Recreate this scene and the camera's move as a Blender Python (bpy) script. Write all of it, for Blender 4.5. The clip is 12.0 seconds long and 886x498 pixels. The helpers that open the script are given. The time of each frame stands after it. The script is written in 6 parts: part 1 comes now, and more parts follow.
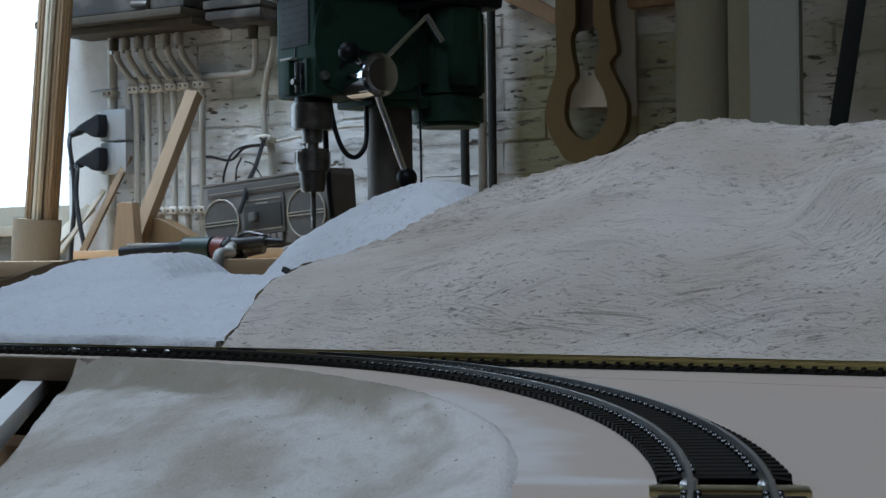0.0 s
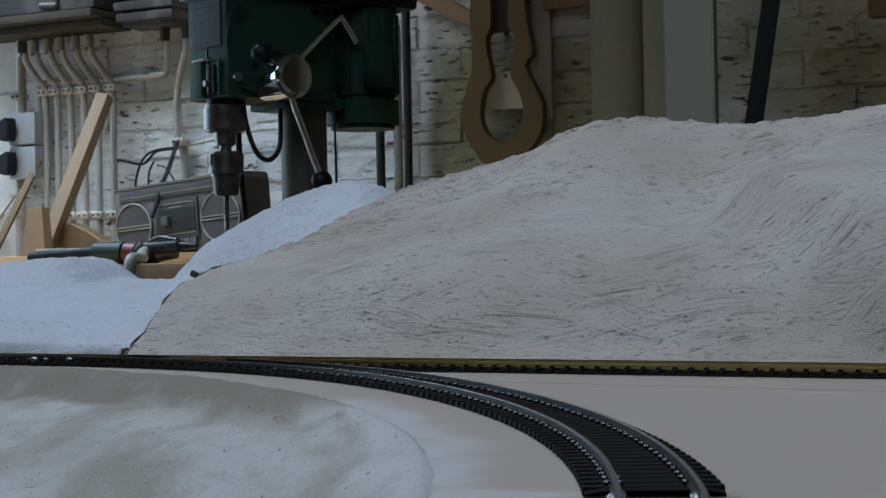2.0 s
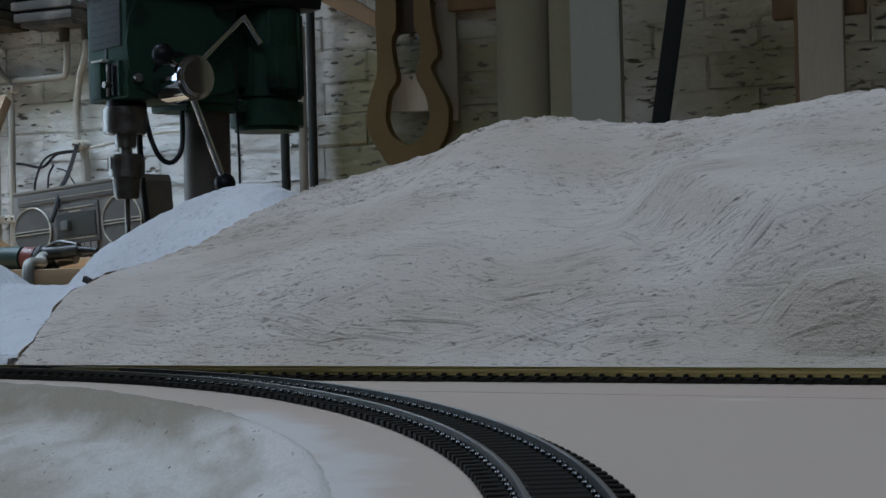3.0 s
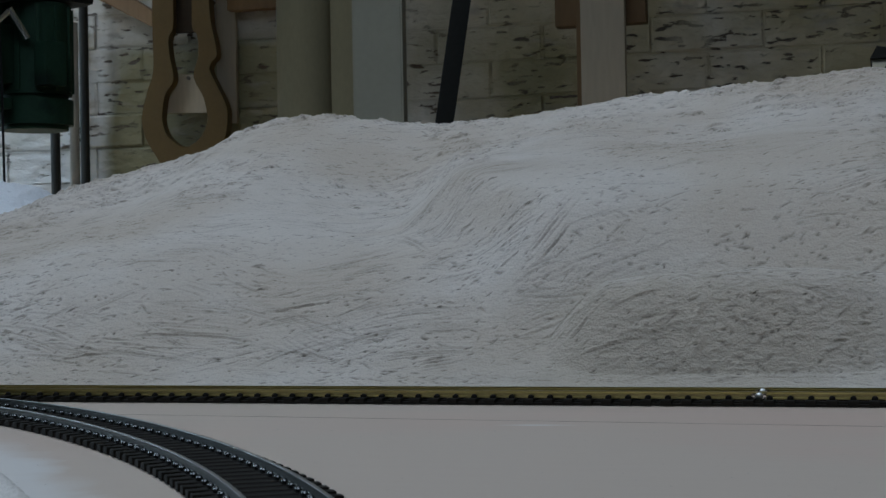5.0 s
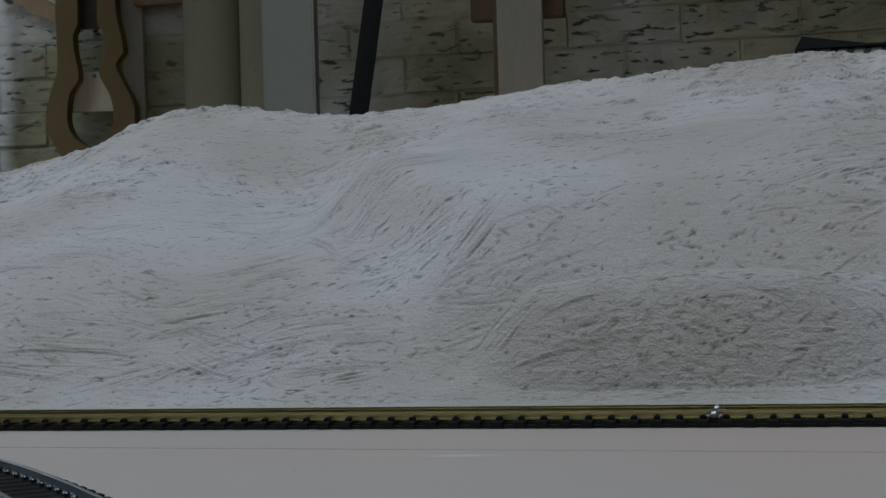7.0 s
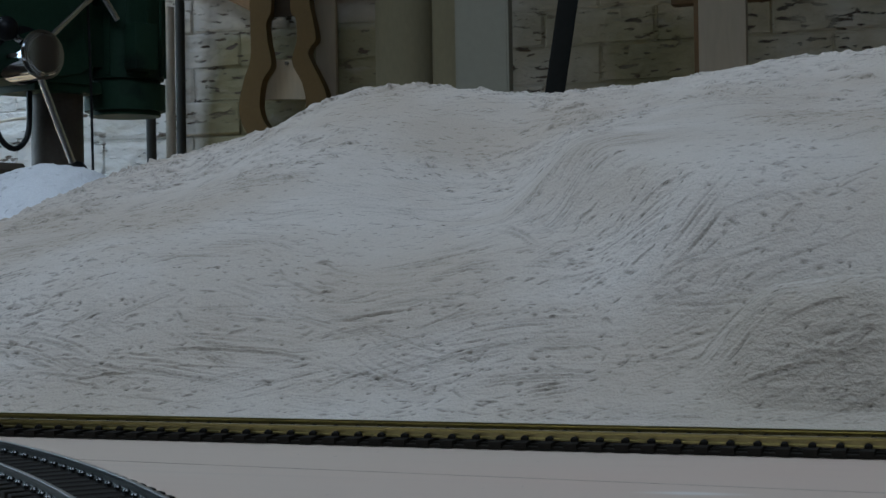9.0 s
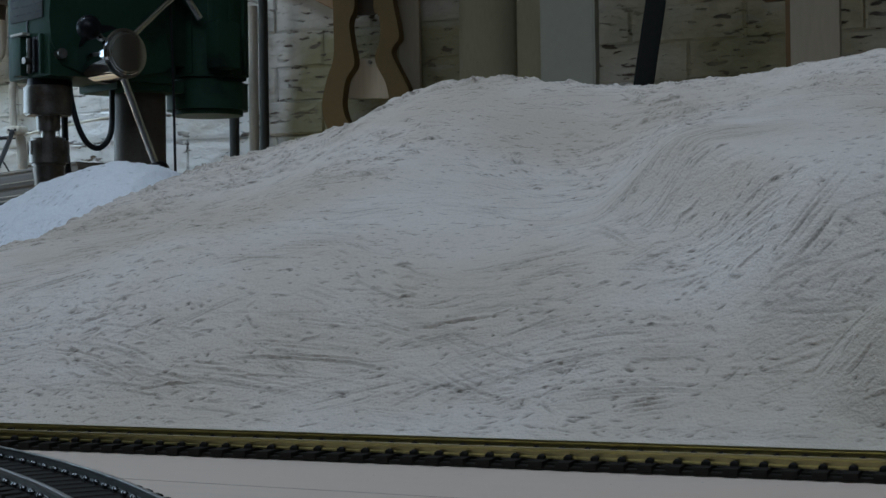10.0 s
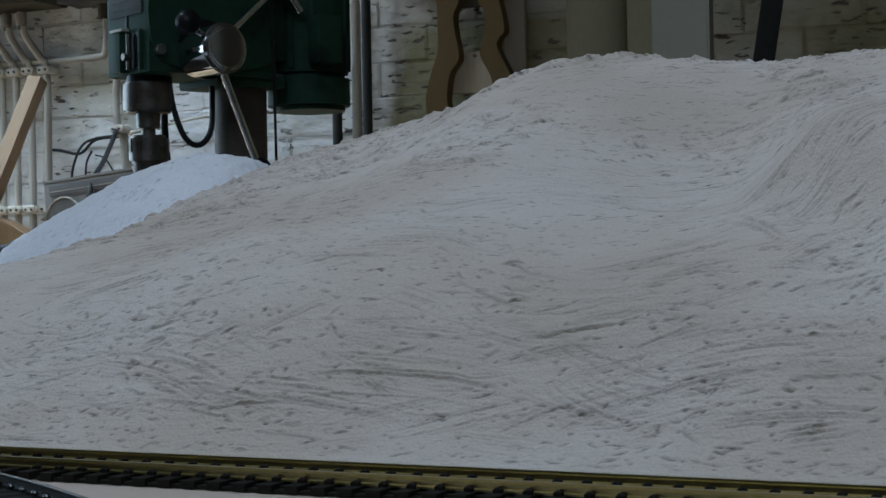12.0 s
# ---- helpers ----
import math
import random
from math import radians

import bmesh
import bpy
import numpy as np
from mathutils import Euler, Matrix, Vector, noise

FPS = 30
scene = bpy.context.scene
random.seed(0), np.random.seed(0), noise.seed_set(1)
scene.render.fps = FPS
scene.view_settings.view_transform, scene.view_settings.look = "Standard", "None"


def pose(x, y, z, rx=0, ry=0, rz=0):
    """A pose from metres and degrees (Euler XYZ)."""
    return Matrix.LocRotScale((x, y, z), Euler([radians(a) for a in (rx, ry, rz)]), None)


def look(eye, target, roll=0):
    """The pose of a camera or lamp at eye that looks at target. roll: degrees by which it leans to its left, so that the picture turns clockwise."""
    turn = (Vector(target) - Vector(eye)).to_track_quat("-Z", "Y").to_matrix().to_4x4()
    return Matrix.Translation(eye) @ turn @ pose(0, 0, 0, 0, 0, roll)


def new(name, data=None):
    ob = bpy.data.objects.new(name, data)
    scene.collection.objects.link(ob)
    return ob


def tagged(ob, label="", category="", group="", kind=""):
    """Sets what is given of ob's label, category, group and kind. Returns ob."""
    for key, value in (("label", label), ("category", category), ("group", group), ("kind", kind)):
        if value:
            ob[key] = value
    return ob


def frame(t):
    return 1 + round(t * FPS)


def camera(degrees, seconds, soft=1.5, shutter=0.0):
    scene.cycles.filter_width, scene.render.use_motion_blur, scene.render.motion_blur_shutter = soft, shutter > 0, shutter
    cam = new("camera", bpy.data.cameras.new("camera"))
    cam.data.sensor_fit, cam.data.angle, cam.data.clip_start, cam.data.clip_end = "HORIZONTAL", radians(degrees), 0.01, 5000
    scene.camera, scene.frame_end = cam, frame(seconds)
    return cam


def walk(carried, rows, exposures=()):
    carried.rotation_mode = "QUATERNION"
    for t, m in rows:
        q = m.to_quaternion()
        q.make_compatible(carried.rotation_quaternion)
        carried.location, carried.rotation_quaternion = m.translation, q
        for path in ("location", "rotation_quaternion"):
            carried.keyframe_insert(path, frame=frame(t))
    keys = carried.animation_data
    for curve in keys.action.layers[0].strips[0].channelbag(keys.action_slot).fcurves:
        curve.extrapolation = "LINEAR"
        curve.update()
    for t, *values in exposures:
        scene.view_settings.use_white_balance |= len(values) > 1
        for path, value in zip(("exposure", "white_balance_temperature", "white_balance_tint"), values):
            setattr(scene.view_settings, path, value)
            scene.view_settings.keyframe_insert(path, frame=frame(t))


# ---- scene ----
import functools

# metres; x runs along the straight track, y towards the brick wall, z = 0 is the top of the layout board
cam = camera(30.782, 12.0, soft=1.35)
cam.data.dof.use_dof, cam.data.dof.focus_distance, cam.data.dof.aperture_fstop = True, 0.68, 122.0
PATH = [  # seconds, eye x y z, yaw to the left, pitch up, roll
    (0.0, 0.0874, -0.6766, 0.0522, 29.472, 0.212, -0.723),
    (0.5, 0.0853, -0.6728, 0.0519, 29.040, 0.237, -0.775),
    (1.0, 0.0826, -0.6669, 0.0517, 28.373, 0.245, -0.801),
    (1.5, 0.0797, -0.6603, 0.0517, 27.533, 0.264, -1.007),
    (2.0, 0.0765, -0.6538, 0.0512, 26.510, 0.290, -1.144),
    (2.5, 0.0709, -0.6404, 0.0511, 24.905, 0.322, -1.271),
    (3.0, 0.0660, -0.6281, 0.0513, 23.201, 0.328, -1.450),
    (5.0, 0.0463, -0.5657, 0.0513, 15.426, 0.412, -1.028),
    (5.5, 0.0425, -0.5495, 0.0508, 13.653, 0.503, -1.056),
    (6.0, 0.0383, -0.5342, 0.0510, 12.391, 0.503, -1.274),
    (6.5, 0.0344, -0.5167, 0.0519, 11.992, 0.393, -1.718),
    (8.5, 0.0108, -0.4424, 0.0534, 17.181, 0.153, -0.844),
    (9.0, 0.0052, -0.4257, 0.0527, 19.209, 0.172, -0.889),
    (9.5, -0.0011, -0.4081, 0.0530, 20.901, 0.205, -0.846),
    (10.0, -0.0088, -0.3894, 0.0532, 22.187, 0.221, -0.799),
    (10.5, -0.0160, -0.3717, 0.0531, 23.324, 0.258, -0.769),
    (11.0, -0.0234, -0.3546, 0.0532, 24.208, 0.245, -0.991),
    (11.5, -0.0312, -0.3384, 0.0530, 25.053, 0.250, -1.085),
    (12.0, -0.0394, -0.3218, 0.0530, 25.959, 0.205, -1.083),
]


def eye_pose(x, y, z, yaw, pitch, roll):
    a, b = radians(yaw), radians(pitch)
    ahead = Vector((-math.sin(a) * math.cos(b), math.cos(a) * math.cos(b), math.sin(b)))
    return look(Vector((x, y, z)), Vector((x, y, z)) + ahead, roll)


walk(cam, [(row[0], eye_pose(*row[1:])) for row in PATH],
     exposures=[(0.0, -0.63, 5570, 7), (2.5, -0.64, 5600, 7), (5.5, -0.59, 5620, 4), (6.5, -0.57, 5580, 4), (9.0, -0.60, 5540, 4), (12.0, -0.63, 5540, 5)])

# ---- world and light ----
WALL_Y, FLOOR_Z, CEIL_Z = 2.72, -0.92, 1.75
ROOM_X0, ROOM_X1, ROOM_Y0 = -5.2, 3.0, -3.2
world = bpy.data.worlds.new("overcast_sky")
world.use_nodes = True
scene.world = world
wn = world.node_tree.nodes
sky = wn.new("ShaderNodeTexSky")
sky.sky_type, sky.sun_disc = "NISHITA", False
sky.sun_elevation, sky.sun_rotation = radians(38), radians(-150)
sky.dust_density, sky.air_density = 3.0, 1.2
world.node_tree.links.new(sky.outputs[0], wn["Background"].inputs[0])
wn["Background"].inputs[1].default_value = 0.12
sun_data = bpy.data.lights.new("sun", "SUN")
sun_data.energy, sun_data.angle, sun_data.color = 0.8, radians(14), (1.0, 0.97, 0.93)
sun = new("sun", sun_data)
sun.matrix_world = look((0, 0, 4), Vector((0, 0, 4)) - Vector((math.sin(radians(-150)) * 0.79, math.cos(radians(-150)) * 0.79, 0.62)))


def window_light(name, centre, target, wide, high, watts, colour):
    """An area lamp at an opening: daylight, or light added to brighten a wall."""
    data = bpy.data.lights.new(name, "AREA")
    data.shape, data.size, data.size_y, data.energy, data.color = "RECTANGLE", wide, high, watts, colour
    ob = new(name, data)
    ob.matrix_world = look(centre, target)
    return ob


window_light("daylight_back_window", (-4.05, WALL_Y - 0.02, 0.95), (-3.4, 0.0, 0.4), 1.5, 1.4, 16, (0.70, 0.86, 1.0))
window_light("daylight_left_window", (ROOM_X0 + 0.05, 1.65, 0.75), (0, 1.3, 0.2), 1.9, 1.4, 32, (0.72, 0.87, 1.0))

near_roof = window_light("daylight_roof_light", (-0.5, -0.50, CEIL_Z - 0.02), (-0.45, -0.35, 0.0), 2.2, 1.4, 22.6, (0.87, 0.93, 1.0))
near_roof.data.spread = radians(146)
# added lamp at an unseen roof opening, to brighten the left of the wall
wall_fill = window_light("added_wall_fill", (-2.75, 1.8, CEIL_Z - 0.02), (-2.73, 1.86, 0.0), 1.3, 0.8, 37, (0.78, 0.89, 1.0))
wall_fill.data.spread = radians(94)

# ---- materials ----
def material(name, base, rough=0.7, metal=0.0, vary=0.12, scale=30.0, grain=200.0, bump=0.2, dist=0.001, tint=None, tint_at=(0.5, 0.7),
             tint_scale=8.0, stretch=(1, 1, 1), by_object=0.0, spec=0.4):
    """A surface with large and small variation in colour, fine relief and, with tint, stains of another colour."""
    m = bpy.data.materials.new(name)
    m.use_nodes = True
    n, l = m.node_tree.nodes, m.node_tree.links
    b = n["Principled BSDF"]
    b.inputs["Roughness"].default_value, b.inputs["Metallic"].default_value = rough, metal
    b.inputs["Specular IOR Level"].default_value = spec
    co, mp = n.new("ShaderNodeTexCoord"), n.new("ShaderNodeMapping")
    mp.inputs["Scale"].default_value = stretch
    l.new(co.outputs["Object"], mp.inputs[0])
    big, fine = n.new("ShaderNodeTexNoise"), n.new("ShaderNodeTexNoise")
    for t, s, d in ((big, scale, 5), (fine, grain, 6)):
        t.inputs["Scale"].default_value, t.inputs["Detail"].default_value = s, d
        l.new(mp.outputs[0], t.inputs["Vector"])
    mixv = n.new("ShaderNodeMath")
    mixv.operation = "MULTIPLY_ADD"
    l.new(fine.outputs[0], mixv.inputs[0])
    mixv.inputs[1].default_value = 0.5
    half = n.new("ShaderNodeMath")
    half.operation = "MULTIPLY"
    half.inputs[1].default_value = 0.5
    l.new(big.outputs[0], half.inputs[0])
    l.new(half.outputs[0], mixv.inputs[2])
    ramp = n.new("ShaderNodeMapRange")
    ramp.inputs[1].default_value, ramp.inputs[2].default_value = 0.3, 0.7
    ramp.inputs[3].default_value, ramp.inputs[4].default_value = 1 - vary, 1 + vary
    l.new(mixv.outputs[0], ramp.inputs[0])
    value = ramp.outputs[0]
    if by_object:
        info, r2, mul = n.new("ShaderNodeObjectInfo"), n.new("ShaderNodeMapRange"), n.new("ShaderNodeMath")
        r2.inputs[3].default_value, r2.inputs[4].default_value = 1 - by_object, 1 + by_object
        l.new(info.outputs["Random"], r2.inputs[0])
        mul.operation = "MULTIPLY"
        l.new(value, mul.inputs[0])
        l.new(r2.outputs[0], mul.inputs[1])
        value = mul.outputs[0]
    tintmix = n.new("ShaderNodeMix")
    tintmix.data_type = "RGBA"
    tintmix.inputs["A"].default_value = (*base, 1)
    tintmix.inputs["B"].default_value = (*(tint or base), 1)
    stain, r3 = n.new("ShaderNodeTexNoise"), n.new("ShaderNodeMapRange")
    stain.inputs["Scale"].default_value, stain.inputs["Detail"].default_value = tint_scale, 7
    l.new(mp.outputs[0], stain.inputs["Vector"])
    r3.inputs[1].default_value, r3.inputs[2].default_value = tint_at
    l.new(stain.outputs[0], r3.inputs[0])
    l.new(r3.outputs[0], tintmix.inputs["Factor"])
    scaled = n.new("ShaderNodeVectorMath")
    scaled.operation = "SCALE"
    l.new(tintmix.outputs["Result"], scaled.inputs[0])
    l.new(value, scaled.inputs["Scale"])
    l.new(scaled.outputs[0], b.inputs["Base Color"])
    if bump:
        bp = n.new("ShaderNodeBump")
        bp.inputs["Strength"].default_value, bp.inputs["Distance"].default_value = bump, dist
        l.new(mixv.outputs[0], bp.inputs["Height"])
        l.new(bp.outputs[0], b.inputs["Normal"])
    return m


def hill_plaster(name, base, tan, stain, grit_shade):
    """Pale plaster with soft tan clouds, a brown stain on the rock face, dark dirt and painted shade in the gouges and
    a fine sandy grain.
    """
    m = bpy.data.materials.new(name)
    m.use_nodes = True
    n, l = m.node_tree.nodes, m.node_tree.links
    b = n["Principled BSDF"]
    b.inputs["Roughness"].default_value, b.inputs["Specular IOR Level"].default_value = 0.92, 0.12
    co = n.new("ShaderNodeTexCoord").outputs["Object"]

    def field(scale, stretch, detail, lo, hi, to0=0.0, to1=1.0):
        mp, t, r = n.new("ShaderNodeMapping"), n.new("ShaderNodeTexNoise"), n.new("ShaderNodeMapRange")
        mp.inputs["Scale"].default_value = stretch
        l.new(co, mp.inputs[0])
        l.new(mp.outputs[0], t.inputs["Vector"])
        t.inputs["Scale"].default_value, t.inputs["Detail"].default_value = scale, detail
        for k, v in zip((1, 2, 3, 4), (lo, hi, to0, to1)):
            r.inputs[k].default_value = v
        l.new(t.outputs[0], r.inputs[0])
        return r.outputs[0]

    def calc(op, a, v):
        x = n.new("ShaderNodeMath")
        x.operation = op
        for k, val in enumerate((a, v)):
            if isinstance(val, (int, float)):
                x.inputs[k].default_value = val
            else:
                l.new(val, x.inputs[k])
        return x.outputs[0]

    def blend(a, colour, f):
        x = n.new("ShaderNodeMix")
        x.data_type = "RGBA"
        if isinstance(a, tuple):
            x.inputs["A"].default_value = (*a, 1)
        else:
            l.new(a, x.inputs["A"])
        x.inputs["B"].default_value = (*colour, 1)
        l.new(f, x.inputs["Factor"])
        return x.outputs["Result"]

    col = blend(base, tan, field(9, (1, 1, 1), 6, 0.43, 0.62, 0.0, 0.85))
    col = blend(col, tan, field(60, (0.4, 1, 1), 5, 0.52, 0.72, 0.0, 0.40))
    centre, size, colour = stain
    mp, ln, r = n.new("ShaderNodeMapping"), n.new("ShaderNodeVectorMath"), n.new("ShaderNodeMapRange")
    mp.vector_type, ln.operation = "TEXTURE", "LENGTH"
    mp.inputs["Location"].default_value, mp.inputs["Scale"].default_value = centre, size
    l.new(co, mp.inputs[0])
    l.new(mp.outputs[0], ln.inputs[0])
    for k, v in zip((1, 2, 3, 4), (1.25, 0.70, 0.0, 0.85)):
        r.inputs[k].default_value = v
    l.new(calc("ADD", ln.outputs["Value"], field(38, (1, 1, 1), 6, 0.0, 1.0, -0.55, 0.55)), r.inputs[0])
    col = blend(col, colour, r.outputs[0])
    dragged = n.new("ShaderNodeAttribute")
    dragged.attribute_name = "grit_shade"
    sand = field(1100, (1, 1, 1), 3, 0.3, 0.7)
    col = blend(col, grit_shade, calc("MULTIPLY", dragged.outputs["Fac"], field(700, (0.6, 1, 1), 2, 0.35, 0.6, 0.55, 1.0)))
    tone = n.new("ShaderNodeVectorMath")
    tone.operation = "SCALE"
    l.new(col, tone.inputs[0])
    l.new(calc("ADD", calc("MULTIPLY", sand, 0.12), 0.94), tone.inputs["Scale"])
    l.new(tone.outputs[0], b.inputs["Base Color"])
    bp = n.new("ShaderNodeBump")
    bp.inputs["Strength"].default_value, bp.inputs["Distance"].default_value = 1.0, 0.0003
    l.new(calc("ADD", calc("MULTIPLY", sand, 0.7), calc("ADD", field(520, (0.35, 0.8, 1), 3, 0.3, 0.7), field(170, (1, 1, 1), 4, 0.2, 0.8))), bp.inputs["Height"])
    l.new(bp.outputs[0], b.inputs["Normal"])
    return m


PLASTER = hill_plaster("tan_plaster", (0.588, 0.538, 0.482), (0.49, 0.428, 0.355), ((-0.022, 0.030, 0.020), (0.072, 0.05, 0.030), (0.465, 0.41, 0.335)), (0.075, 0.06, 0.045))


def smooth_plaster(name, base, tan, rim, speck, pale):
    """Smooth plaster: soft pale and tan clouds stretched along the camera's view, small dark specks, and a ragged tan
    band along the curved edge of the board.
    """
    m = bpy.data.materials.new(name)
    m.use_nodes = True
    n, l = m.node_tree.nodes, m.node_tree.links
    b = n["Principled BSDF"]
    b.inputs["Roughness"].default_value, b.inputs["Specular IOR Level"].default_value = 0.9, 0.15
    co = n.new("ShaderNodeTexCoord").outputs["Object"]
    # noise stretched along the camera's view, so its blotches look round from there
    turned, drawn = n.new("ShaderNodeMapping"), n.new("ShaderNodeVectorMath")
    turned.inputs["Rotation"].default_value = (0, 0, radians(-29))
    drawn.operation, drawn.inputs[1].default_value = "MULTIPLY", (1.0, 0.26, 1.0)
    l.new(co, turned.inputs[0])
    l.new(turned.outputs[0], drawn.inputs[0])

    def field(scale, detail, lo, hi, to0=0.0, to1=1.0):
        t, r = n.new("ShaderNodeTexNoise"), n.new("ShaderNodeMapRange")
        l.new(drawn.outputs[0], t.inputs["Vector"])
        t.inputs["Scale"].default_value, t.inputs["Detail"].default_value = scale, detail
        for k, v in zip((1, 2, 3, 4), (lo, hi, to0, to1)):
            r.inputs[k].default_value = v
        l.new(t.outputs[0], r.inputs[0])
        return r.outputs[0]

    def calc(op, a, v):
        x = n.new("ShaderNodeMath")
        x.operation = op
        for k, val in enumerate((a, v)):
            if isinstance(val, (int, float)):
                x.inputs[k].default_value = val
            else:
                l.new(val, x.inputs[k])
        return x.outputs[0]

    def blend(a, colour, f):
        x = n.new("ShaderNodeMix")
        x.data_type = "RGBA"
        if isinstance(a, tuple):
            x.inputs["A"].default_value = (*a, 1)
        else:
            l.new(a, x.inputs["A"])
        x.inputs["B"].default_value = (*colour, 1)
        l.new(f, x.inputs["Factor"])
        return x.outputs["Result"]

    def inside(cx, cy, r):
        flat, ln = n.new("ShaderNodeVectorMath"), n.new("ShaderNodeVectorMath")
        flat.operation, flat.inputs[1].default_value, ln.operation = "SUBTRACT", (cx, cy, 0.0), "LENGTH"
        l.new(co, flat.inputs[0])
        level = n.new("ShaderNodeVectorMath")
        level.operation, level.inputs[1].default_value = "MULTIPLY", (1.0, 1.0, 0.0)
        l.new(flat.outputs[0], level.inputs[0])
        l.new(level.outputs[0], ln.inputs[0])
        return calc("SUBTRACT", ln.outputs["Value"], r)

    col = blend(base, tan, field(26, 6, 0.42, 0.60, 0.0, 0.85))
    # a tan blot over the corner by the open frame
    corner_blot = n.new("ShaderNodeMapRange")
    for k, v in zip((1, 2, 3, 4), (-0.03, 0.03, 0.75, 0.0)):
        corner_blot.inputs[k].default_value = v
    l.new(calc("ADD", inside(-0.290, -0.272, 0.050), field(48, 6, 0.0, 1.0, -0.05, 0.05)), corner_blot.inputs[0])
    col = blend(col, tan, corner_blot.outputs[0])
    col = blend(col, tan, field(150, 5, 0.50, 0.70, 0.0, 0.45))
    # the band follows the two arcs of the curved track
    past, away = n.new("ShaderNodeVectorMath"), n.new("ShaderNodeVectorMath")
    away.operation, away.inputs[1].default_value = "SUBTRACT", (-0.2049, -0.1027, 0.0)
    past.operation, past.inputs[1].default_value = "DOT_PRODUCT", (0.756, -0.655, 0.0)
    l.new(co, away.inputs[0])
    l.new(away.outputs[0], past.inputs[0])
    second, swap = n.new("ShaderNodeMapRange"), n.new("ShaderNodeMix")
    second.inputs[1].default_value, second.inputs[2].default_value = -0.01, 0.01
    l.new(past.outputs["Value"], second.inputs[0])
    l.new(second.outputs[0], swap.inputs["Factor"])
    l.new(inside(-0.48, -0.42, 0.42), swap.inputs["A"])
    l.new(inside(-0.6307, -0.5938, 0.65), swap.inputs["B"])
    band = n.new("ShaderNodeMapRange")
    for k, v in zip((1, 2, 3, 4), (-0.086, -0.070, 0.0, 0.9)):
        band.inputs[k].default_value = v
    l.new(calc("ADD", swap.outputs["Result"], field(34, 7, 0.0, 1.0, -0.04, 0.04)), band.inputs[0])
    fade = n.new("ShaderNodeMapRange")
    for k, v in zip((1, 2, 3, 4), (0.0, 0.10, 1.0, 0.25)):
        fade.inputs[k].default_value = v
    l.new(past.outputs["Value"], fade.inputs[0])
    col = blend(col, rim, calc("MULTIPLY", band.outputs[0], fade.outputs[0]))
    smear, late = n.new("ShaderNodeMapRange"), n.new("ShaderNodeMapRange")
    for k, v in zip((1, 2, 3, 4), (-0.072, -0.056, 0.0, 0.9)):
        smear.inputs[k].default_value = v
    for k, v in zip((1, 2, 3, 4), (0.02, 0.07, 0.0, 1.0)):
        late.inputs[k].default_value = v
    l.new(calc("ADD", swap.outputs["Result"], field(75, 6, 0.0, 1.0, -0.035, 0.035)), smear.inputs[0])
    l.new(past.outputs["Value"], late.inputs[0])
    col = blend(col, pale, calc("MULTIPLY", smear.outputs[0], late.outputs[0]))
    col = blend(col, base, field(60, 7, 0.60, 0.74, 0.0, 0.2))
    col = blend(col, speck, field(420, 2, 0.70, 0.735, 0.0, 0.8))
    grain = field(900, 4, 0.3, 0.7)
    tone = n.new("ShaderNodeVectorMath")
    tone.operation = "SCALE"
    l.new(col, tone.inputs[0])
    l.new(calc("ADD", calc("MULTIPLY", grain, 0.14), 0.93), tone.inputs["Scale"])
    l.new(tone.outputs[0], b.inputs["Base Color"])
    bp = n.new("ShaderNodeBump")
    bp.inputs["Strength"].default_value, bp.inputs["Distance"].default_value = 1.0, 0.0007
    l.new(calc("ADD", calc("MULTIPLY", grain, 0.20), calc("ADD", field(55, 5, 0.2, 0.8), calc("MULTIPLY", field(210, 4, 0.2, 0.8), 0.5))), bp.inputs["Height"])
    l.new(bp.outputs[0], b.inputs["Normal"])
    return m


SNOW = hill_plaster("white_plaster", (0.71, 0.73, 0.76), (0.62, 0.635, 0.66), ((-0.56, 0.02, 0.004), (0.30, 0.02, 0.006), (0.55, 0.55, 0.55)), (0.13, 0.13, 0.14))
PLAIN_PLASTER = smooth_plaster("smooth_plaster", (0.575, 0.55, 0.505), (0.36, 0.315, 0.25), (0.275, 0.237, 0.178), (0.17, 0.14, 0.10), (0.62, 0.585, 0.545))


